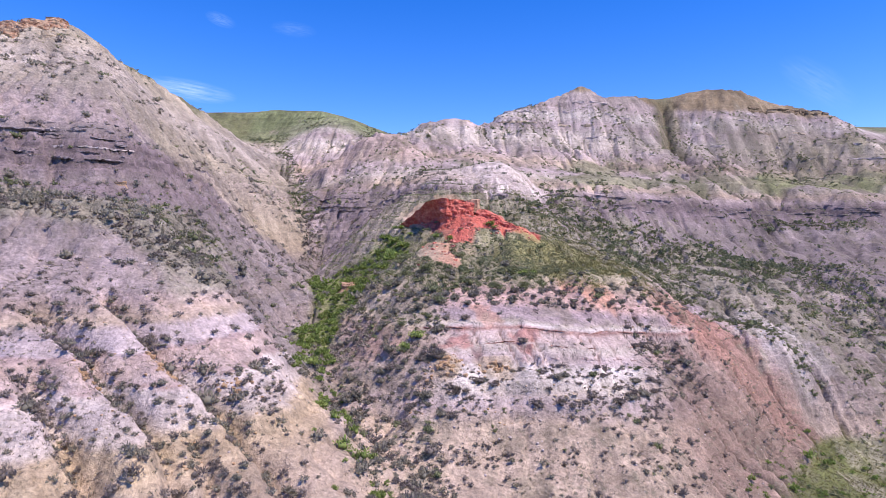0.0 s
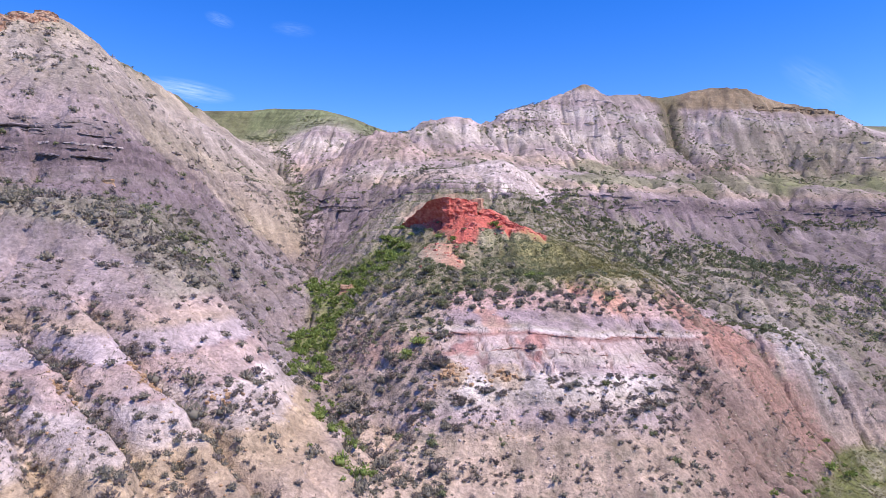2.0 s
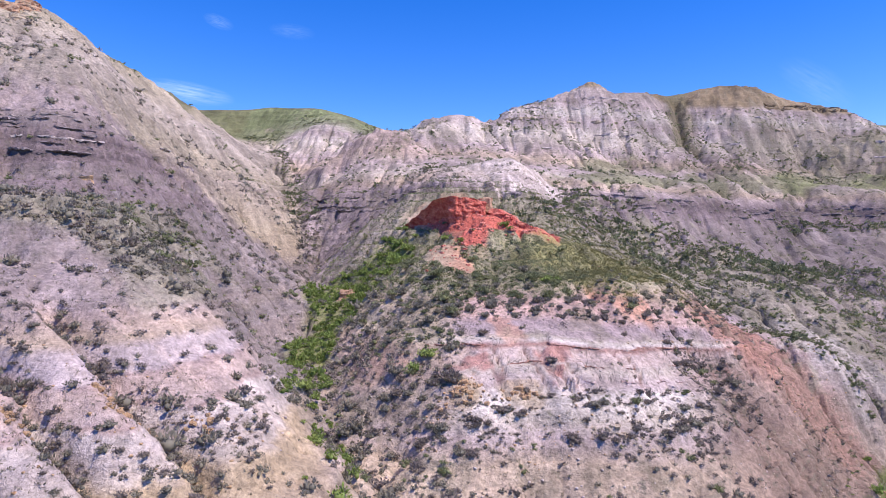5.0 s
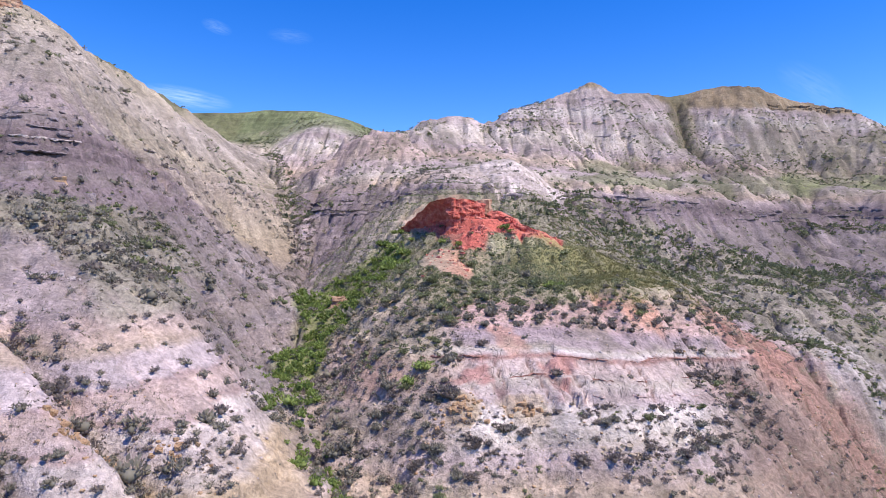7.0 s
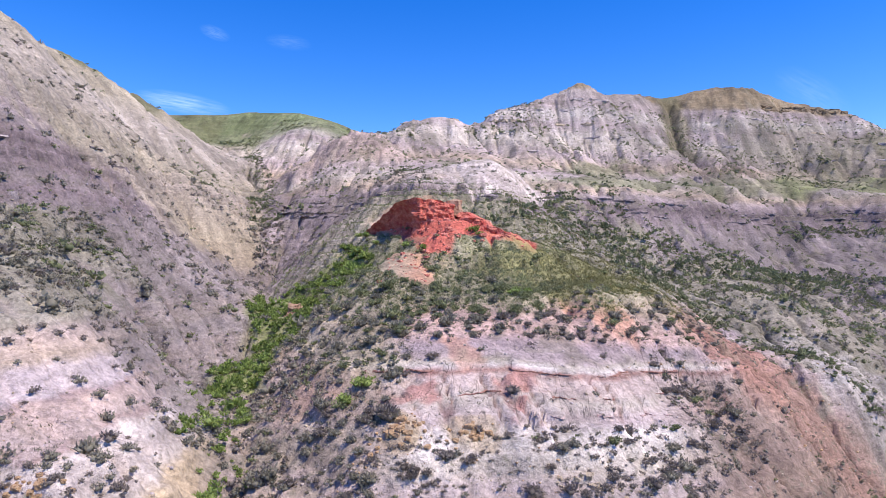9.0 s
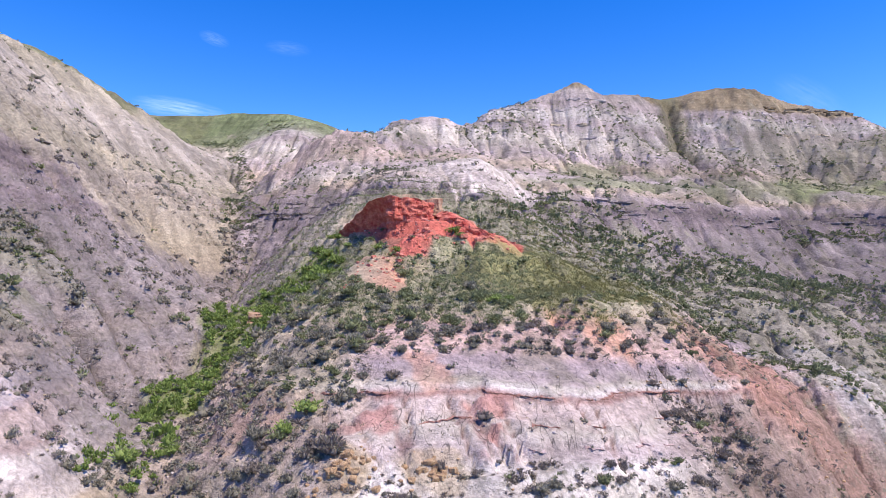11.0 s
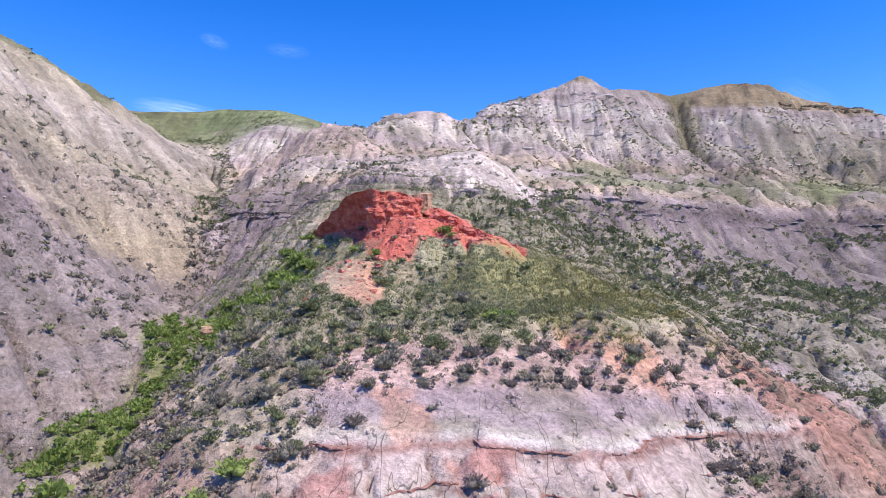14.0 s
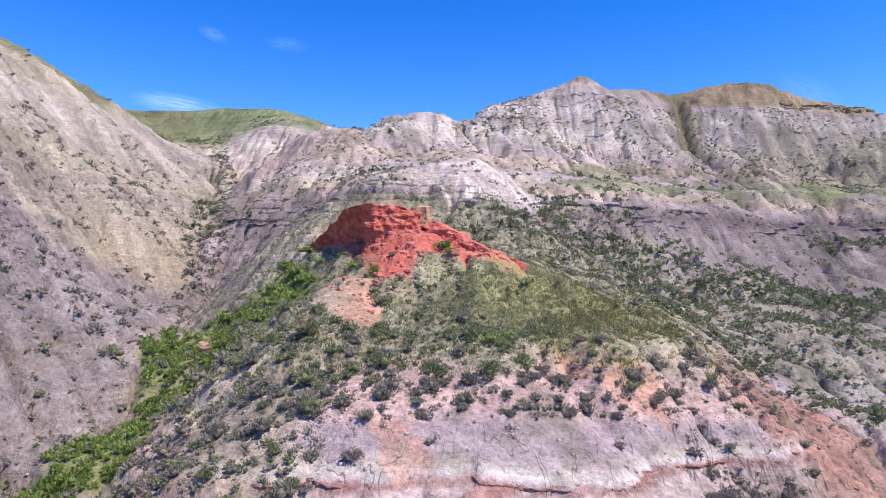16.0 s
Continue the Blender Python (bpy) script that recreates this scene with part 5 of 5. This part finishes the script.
# where things grow: plants for each square metre
def growth(x, y, z):
    s, w = sample(slope, x, y), sample(WATER, x, y)
    gx_ = gully_x(y)
    west = x < gx_
    patch = smooth(-0.25, 0.35, fbm(x, y, 6, 3, 101))
    d = 0.05 + 0.07 * patch
    d = np.where(west, 0.07 + 0.2 * patch * smooth(3.0, 5.5, w) + 0.08 * patch, d)
    d = np.where(west & (y > 66) & (z < 9), 0.07 + 0.26 * smooth(-0.15, 0.4, fbm(0.42 * x + 0.91 * y, (0.91 * x - 0.42 * y) / 4, 2.6, 3, 110)), d)
    d = np.where(west & (np.abs(z - shelf_z(x)) < 1.5 + 1.0 * fbm(x, y, 4, 2, 105)) & (y < 92) & (x < -28), 0.95, d)
    d = np.where(west & (y < 66) & (z <= -5) & (z > -10.5), 0.07 + 0.16 * patch * smooth(3.0, 5.0, w), d)
    d = np.where(west & (z > -14.6) & (z < -10.5) & (y < 66), 0.62 * patch + 0.06, d)
    d = np.where(west & (z > 18), 0.06, d)
    d = np.where(west & (z > 29) & (z < 40) & (y < 125), 0.10 + 0.35 * patch, d)
    d = np.where(west & (y > 104) & (z > -2) & (z < 32), 0.04 + 0.20 * smooth(-0.1, 0.4, fbm(0.42 * x + 0.91 * y, (0.91 * x - 0.42 * y) / 5, 3.0, 3, 109)), d)
    spur = ~west & (y < 100) & (x < 46)
    z = z + np.where(spur, dip(x), 0)
    d = np.where(spur & (z > -7.0), 0.45 + 0.25 * smooth(-4.2, -5.2, z) - 0.15 * smooth(14, 26, x), d)
    d = np.where(spur & (z <= -7.6) & (z > -12.3) & (x > 0), 0.018, d)
    d = np.where(spur & (z <= -12.3) & (z > -16.8), 1.15 * (0.35 + 0.65 * patch), d)
    d = np.where(spur & (z <= -16.8), 0.14 * patch + 0.05 + 0.5 * smooth(-20.8, -19.4, z) * smooth(-18.2, -19.2, z), d)
    d = np.where(spur & (x < 0.5 + 1.5 * fbm(x, y, 4, 2, 106)) & (z < -7), 0.66, d)
    d = np.where(spur & (x > 24) & (z < -6), 0.08 + 0.12 * patch + 0.75 * zone(x, y, [(17, 65), (24, 67), (30, 70), (35, 77), (31, 81), (25, 80), (18, 70)], 1.0, 2.0, 107), d)
    d = np.where(~west & (y >= 96) & (y < 112) & (x < 30), 0.30, d)
    d = np.where(~west & (x > 22) & (x < 92) & (y >= 95) & (y < 142), 0.42 * smooth(-0.3, 0.2, fbm(x, y, 9, 3, 102)) + 0.10, d)
    d = np.where(~west & (x < 22) & (y >= 110) & (y < 122), 0.25, d)
    d = np.where(~west & (x < -4) & (y >= 104) & (y < 140), 0.10, d)
    d = np.where(y > 142, 0.025 + 0.07 * smooth(0.0, 0.4, fbm(x, y, 8, 3, 103)) + 0.03 * smooth(3.5, 6, w), d)
    d = np.where((y > 195) & (z > 20) & (z < 52) & (x > 10), 0.08 + 0.20 * smooth(-0.1, 0.35, fbm(x, z, 8, 3, 112)), d)
    d = np.where((y > 222) & (x < -20) & (z > 53), 0.0, d)
    d = np.where((y > 222) & (x < -20) & (z > 38) & (z <= 53), 0.004 + 0.30 * smooth(0.22, 0.34, fbm(x, y, 9, 3, 104)), d)
    d = np.where(z < -26.5, 0.10, d)
    d = np.where((z < -25.2) & (z > -27.4) & (x > 32), 0.55 * smooth(-0.3, 0.2, fbm(x, y, 5, 2, 113)), d)
    belt = np.minimum(off_line(x, y, [(14, 114), (26, 127), (42, 134), (52, 132), (68, 134), (86, 143)]) / 4.5, off_line(x, y, [(38, 108), (44, 103), (49, 98), (55, 92)]) / 3.0)
    d = np.where(~west, np.maximum(d, 0.55 * (1 - smooth(0.6, 1.2, belt + 0.5 * fbm(x, y, 4, 2, 108)))), d)
    d = np.where(off_line(x, y, [(86, 166), (100, 167), (112, 164)]) < 2.5, 0.6, d)
    d = np.where((off_line(x, y, [(-26, 123), (-32.5, 146), (-40, 168), (-45.6, 193.6), (-58, 219)]) < 2.5 + 2 * fbm(x, y, 5, 2, 111)), 0.45, d)
    d = d * (1 - 0.8 * zone(x, y, [(3, 120), (10, 118.5), (16, 120), (21, 126), (25, 137), (18, 141), (8, 143), (2, 134)], 0.8, 1.6, 56))
    red = ((zone(x, y, RED_GROUND, 0.5, 0.9, 36) > 0.5) | (zone(x, y, SALMON_GROUND, 0.7, 0.9, 37) > 0.6) | (np.hypot((x + 15.6) / 2.0, (y - 98.8) / 3.2) < 1)) & ~west
    d = np.where(red, 0.02, d)
    lawn = spot(x, y, 17, 94, 12, 8, 46, 0.5)
    d = d * (1 - 0.85 * lawn)
    return np.where(y < 125, 3.6, 6.5) * d * (1 - smooth(1.7, 2.6, s))


def leafy(x, y, z):
    """0 grey sage, 1 olive, 2 bright green, 3 dry, 4 juniper."""
    gx_ = gully_x(y)
    r = value_noise(x * 1.7, y * 1.7, 111)
    kind = np.where(r < 0.55, 0, np.where(r < 0.8, 3, 1))
    on_top = (x > gx_) & (z > -5.5) & (y < 118)
    kind = np.where(on_top & (r > 0.3), 1, kind)
    kind = np.where((x > gx_) & (x < 2) & (z > -17) & (z <= -5.5) & (y < 100) & (r > 0.4), np.where(z > -10, np.where(r > 0.6, 1, 0), np.where(r > 0.85, 1, np.where(r > 0.6, 0, 3))), kind)
    slope_e = (x > 22) & (y > 94) & (y < 145)
    kind = np.where(slope_e & (r > 0.35), 1, kind)
    kind = np.where(slope_e & (r > 0.8), 4, kind)
    belt = np.minimum(off_line(x, y, [(14, 114), (26, 127), (42, 134), (52, 132), (68, 134), (86, 143)]) / 4.5, off_line(x, y, [(38, 108), (44, 103), (49, 98), (55, 92)]) / 3.0)
    kind = np.where((belt < 1.1) & (r > 0.2), np.where(r > 0.6, 4, 1), kind)
    face = (x > 0) & (x < 60) & (y < 90) & (z < -7)
    kind = np.where(face, np.where(r < 0.6, 3, np.where(r < 0.85, 0, 1)), kind)
    kind = np.where((zone(x, y, GREEN_BANK, 1.0, 2.0, 707) > 0.5) & (r > 0.15), 2, kind)
    kind = np.where((np.abs(x - gx_) < 3) & (y <= 84) & (r > 0.5), 2, kind)
    kind = np.where((y > 138), np.where(r < 0.45, 4, np.where(r < 0.75, 1, 0)), kind)
    kind = np.where((x < gx_) & (np.abs(z - shelf_z(x)) < 2.2) & (y < 92), np.where(r < 0.35, 1, 0), kind)
    kind = np.where((x < gx_) & (y < 72) & (np.abs(x - gx_) > 4), np.where(r < 0.5, 3, 0), kind)
    kind = np.where(z < -25.0, np.where(r < 0.6, 2, 1), kind)
    return kind


r = np.random.RandomState(77)
pool_x, pool_y = r.uniform(-112, 158, 500000), r.uniform(26, 262, 500000)
area = 270 * 236 / 500000
pool_z = height_at(pool_x, pool_y)
chance = growth(pool_x, pool_y, pool_z)
gully = zone(pool_x, pool_y, GREEN_BANK, 1.2, 2.0, 707)
chance = np.maximum(chance, 3.0 * gully * (np.hypot((pool_x + 15.6) / 2.0, (pool_y - 98.8) / 3.2) > 1))
for line in GULLIES:
    for (ax, ay), (bx, by) in zip(line, line[1:]):
        f = np.clip(((pool_x - ax) * (bx - ax) + (pool_y - ay) * (by - ay)) / ((bx - ax) ** 2 + (by - ay) ** 2), 0, 1)
        chance = np.maximum(chance, (3.0 if ay < 70 else 0.9) * (np.hypot(pool_x - ax - f * (bx - ax), pool_y - ay - f * (by - ay)) < 1.3))
skyline = (pool_y > 185) & (pool_z > np.where(pool_x < 20, 40, 51))
chance = np.where(skyline & (pool_x > -22), 0.06 * chance, np.where((pool_x < -62) & (pool_z > 26) & (pool_y > 120) & (pool_y < 222), 0.25 * chance, chance))
keep = r.rand(len(pool_x)) < chance * area
px, py, pz = pool_x[keep], pool_y[keep], pool_z[keep]
kinds = leafy(px, py, pz)
size = np.exp(r.normal(-0.55, 0.42, len(px))) * np.where(kinds == 2, 1.1, 1.0) * np.where(kinds == 4, 1.2, 1.0)
size = np.clip(size, 0.32, 2.2) * np.where(py > 150, 0.8, 1.0) * np.where((py < 90) & (px > 0) & (pz < -9), 0.82, 1.0)
turn = r.uniform(0, 6.28, len(px))

KINDS = [("sagebrush", SAGE_LEAF, "grey green sagebrush rooted in pale clay", 0.85), ("olive_shrub", OLIVE_LEAF, "olive green shrub on the badland slope", 0.9),
         ("green_shrub", GREEN_LEAF, "bright green leafy shrub in the damp gully", 1.05), ("dry_shrub", DRY_LEAF, "dry greyish purple brush on pale clay", 0.8), ("juniper", DARK_LEAF, "low dark green juniper bush on the slope", 0.75)]

# the shrubs nearest to the spur's face stand singly, the rest are cover
single = (px > -8) & (px < 36) & (py > 54) & (py < 92) & (pz > -16.5) & (size > 0.5)
order = np.where(single)[0]
order = order[np.argsort(-size[order])][:300]
near = np.zeros(len(px), bool)
near[order] = True
for k, (name, mat, label, tall) in enumerate(KINDS):
    models = []
    if k == 2:
        leafy_models = models
    for v in range(4):
        leaf = joined(sprigs(200 + 10 * k + v, 240, 7, tall, 0.032, 0.15), heart(200 + 10 * k + v, 6, tall))
        models.append((triangles("foliage", *leaf, mat), triangles("stem", *stems(300 + 10 * k + v, tall), BARK)))
    for n in np.where(near & (kinds == k))[0]:
        shrub = new(name)
        shrub.location = (px[n], py[n], pz[n] - 0.03)
        shrub.rotation_euler = (0, 0, turn[n])
        shrub.scale = (size[n] * 1.15,) * 3
        tagged(shrub, label, "shrub", "shrubs on the spur")
        part("foliage", models[n % 4][0], shrub)
        part("stem", models[n % 4][1], shrub)
    rest = np.where(~near & (kinds == k))[0]
    if not len(rest):
        continue
    co, tri, at = [], [], 0
    plain = [joined(sprigs(400 + 10 * k + v, 70 if k == 2 else 34, 4, tall, 0.06 if k == 2 else 0.07, 0.20), heart(400 + 10 * k + v, 2, tall)) for v in range(6)]
    close = [joined(sprigs(420 + 10 * k + v, 80, 5, tall, 0.045, 0.17), heart(420 + 10 * k + v, 3, tall)) for v in range(6)]
    distant = [joined(sprigs(450 + 10 * k + v, 14, 3, tall, 0.12, 0.30), heart(450 + 10 * k + v, 1, tall)) for v in range(6)]
    for n in rest:
        c, t = (close if py[n] < 66 else plain if py[n] < 112 else distant)[n % 6]
        cs, sn, s = math.cos(turn[n]), math.sin(turn[n]), size[n] * 1.15
        co.append(np.c_[(c[:, 0] * cs - c[:, 1] * sn) * s + px[n], (c[:, 0] * sn + c[:, 1] * cs) * s + py[n], c[:, 2] * s + pz[n] - 0.03])
        tri.append(t + at)
        at += len(c)
    cover = new(name + "_cover", triangles(name + "_cover", np.concatenate(co), np.concatenate(tri), mat))
    tagged(cover, "many " + label.replace(" shrub", " shrubs").replace(" bush ", " bushes "), "shrubs", kind="stuff")


# large leafy bushes at the foot of the outcrop and in the gully
for n, (bx, by, bs) in enumerate([(-9.6, 108.5, 2.2), (-8.4, 106.2, 2.4), (-10.8, 110.5, 1.9), (-7.0, 104.4, 1.6), (-9.2, 104.2, 1.7), (-1.0, 98.6, 1.7), (1.2, 97.6, 1.5), (7.6, 101.0, 1.9), (8.6, 99.6, 1.4), (-3.0, 69.5, 2.0),
                                  (-4.2, 68.2, 1.6), (11.0, 84.0, 1.7), (12.6, 85.0, 1.4), (-12.0, 60.0, 1.8), (-14.5, 68.0, 2.1), (-13.0, 71.0, 1.6), (-7.4, 108.4, 1.6), (-5.6, 105.8, 1.3), (-8.6, 110.4, 1.4)]):
    bush = new("green_shrub")
    bush.location = (bx, by, float(height_at(bx, by)[0]) - 0.05)
    bush.rotation_euler = (0, 0, 1.7 * n)
    bush.scale = (bs, bs, 0.85 * bs)
    tagged(bush, "large bright green leafy bush near the red outcrop" if by > 95 else "large green leafy bush in the gully or on the spur", "shrub", "large green bushes")
    part("foliage", leafy_models[n % 4][0], bush)
    part("stem", leafy_models[n % 4][1], bush)


# grass: tufts of blades
def tufts(name, x, y, tall, mat, label, seed):
    r = np.random.RandomState(seed)
    z = height_at(x, y)
    blades = 5
    root = np.repeat(np.c_[x, y, z - 0.03], blades, 0) + np.c_[r.normal(0, 0.10, (len(x) * blades, 2)), np.zeros(len(x) * blades)]
    lean = np.c_[r.normal(0, 0.6, (len(root), 2)), np.ones(len(root))] * (tall * r.uniform(0.6, 1.3, len(root)))[:, None]
    side = np.cross(lean, r.normal(size=(len(root), 3)))
    side *= 0.035 / np.linalg.norm(side, axis=1)[:, None]
    co = np.stack([root - side, root + side, root + lean], 1).reshape(-1, 3)
    ob = new(name, triangles(name, co, np.arange(len(co)).reshape(-1, 3), mat))
    return tagged(ob, label, "grass", kind="stuff")


gxs, gys = r.uniform(-22, 46, 90000), r.uniform(70, 122, 90000)
gzs = height_at(gxs, gys)
lawn = spot(gxs, gys, 17, 94, 12.5, 8.5, 46, 0.5)
top = (gxs > gully_x(gys)) & (gzs > -5.2)
pick = r.rand(len(gxs)) < np.maximum(0.85 * lawn, 0.35 * top)
pick &= (zone(gxs, gys, RED_GROUND, 0.5, 0.9, 36) < 0.5) & (zone(gxs, gys, SALMON_GROUND, 0.7, 0.9, 37) < 0.5)
yellow = r.rand(len(gxs)) < smooth(10, 22, gxs)
tufts("yellow_grass", gxs[pick & yellow], gys[pick & yellow], 0.27, GRASS, "yellowing grass on the top of the spur", 5)
tufts("grey_grass", gxs[pick & ~yellow], gys[pick & ~yellow], 0.27, BLUE_GRASS, "grey green grass on the top of the spur", 6)
wx, wy = r.uniform(-60, 70, 60000), r.uniform(36, 140, 60000)
wz = height_at(wx, wy)
some = r.rand(60000) < smooth(-0.1, 0.4, fbm(wx, wy, 5, 3, 120)) * (0.25 + 0.6 * (growth(wx, wy, wz) > 0.2))
tufts("dry_tufts", wx[some], wy[some], 0.17, DRY_TUFT, "small dry tufts and herbs strewn over the clay", 8)
fx, fy = r.uniform(25, 90, 20000), r.uniform(50, 100, 20000)
fz = height_at(fx, fy)
low = fz < -26.2
tufts("valley_grass", fx[low], fy[low], 0.22, GRASS, "long green and straw grass on the valley floor", 7)


# ---- thin high cloud, far beyond the hills ----
def cloud(x, y, z, wide, high, lean, strength, seed, label):
    m, nodes, links, shader = material("cirrus")
    nodes.remove(shader)
    emit, clear, mix = nodes.new("ShaderNodeEmission"), nodes.new("ShaderNodeBsdfTransparent"), nodes.new("ShaderNodeMixShader")
    emit.inputs[0].default_value, emit.inputs[1].default_value = (0.55, 0.78, 1.0, 1), 1.0
    co, fade = nodes.new("ShaderNodeTexCoord"), nodes.new("ShaderNodeTexGradient")
    fade.gradient_type = "SPHERICAL"
    links.new(co.outputs["Object"], fade.inputs[0])
    n = nodes.new("ShaderNodeTexNoise")
    n.inputs["Scale"].default_value, n.inputs["Detail"].default_value = 2.2, 7
    stretch = nodes.new("ShaderNodeMapping")
    stretch.inputs["Scale"].default_value = (1, 2.6, 1)
    stretch.inputs["Location"].default_value = (seed, 0, 0)
    links.new(co.outputs["Object"], stretch.inputs[0])
    links.new(stretch.outputs[0], n.inputs["Vector"])
    mul = nodes.new("ShaderNodeMath")
    mul.operation = "MULTIPLY"
    links.new(span(nodes, links, fade.outputs[0], 0, 0.8, 0, strength), mul.inputs[0])
    links.new(span(nodes, links, n.outputs[0], 0.25, 0.75, 0, 1), mul.inputs[1])
    links.new(mul.outputs[0], mix.inputs[0])
    links.new(clear.outputs[0], mix.inputs[1])
    links.new(emit.outputs[0], mix.inputs[2])
    links.new(mix.outputs[0], nodes["Material Output"].inputs[0])
    me = mesh_of("cloud", [(-1, -1, 0), (1, -1, 0), (1, 1, 0), (-1, 1, 0)], [(0, 1, 2, 3)], m)
    ob = new("cloud", me)
    ob.location = (x, y, z)
    ob.rotation_euler = (radians(90), radians(lean), 0)
    ob.scale = (wide, high, 1)
    return tagged(ob, label, "cloud", kind="structure")


FAR = 2400
cloud(-0.42 * FAR, FAR, 0.261 * FAR, 0.085 * FAR, 0.019 * FAR, 10, 0.75, 3, "thin white cirrus streak above the hill")
cloud(-0.365 * FAR, FAR, 0.376 * FAR, 0.028 * FAR, 0.012 * FAR, 22, 0.24, 7, "faint small cirrus wisp in the blue sky")
cloud(-0.245 * FAR, FAR, 0.36 * FAR, 0.04 * FAR, 0.014 * FAR, 8, 0.14, 11, "faint cirrus wisp in the blue sky")
cloud(0.615 * FAR, FAR, 0.272 * FAR, 0.075 * FAR, 0.035 * FAR, 30, 0.18, 15, "faint slanting cirrus in the blue sky")
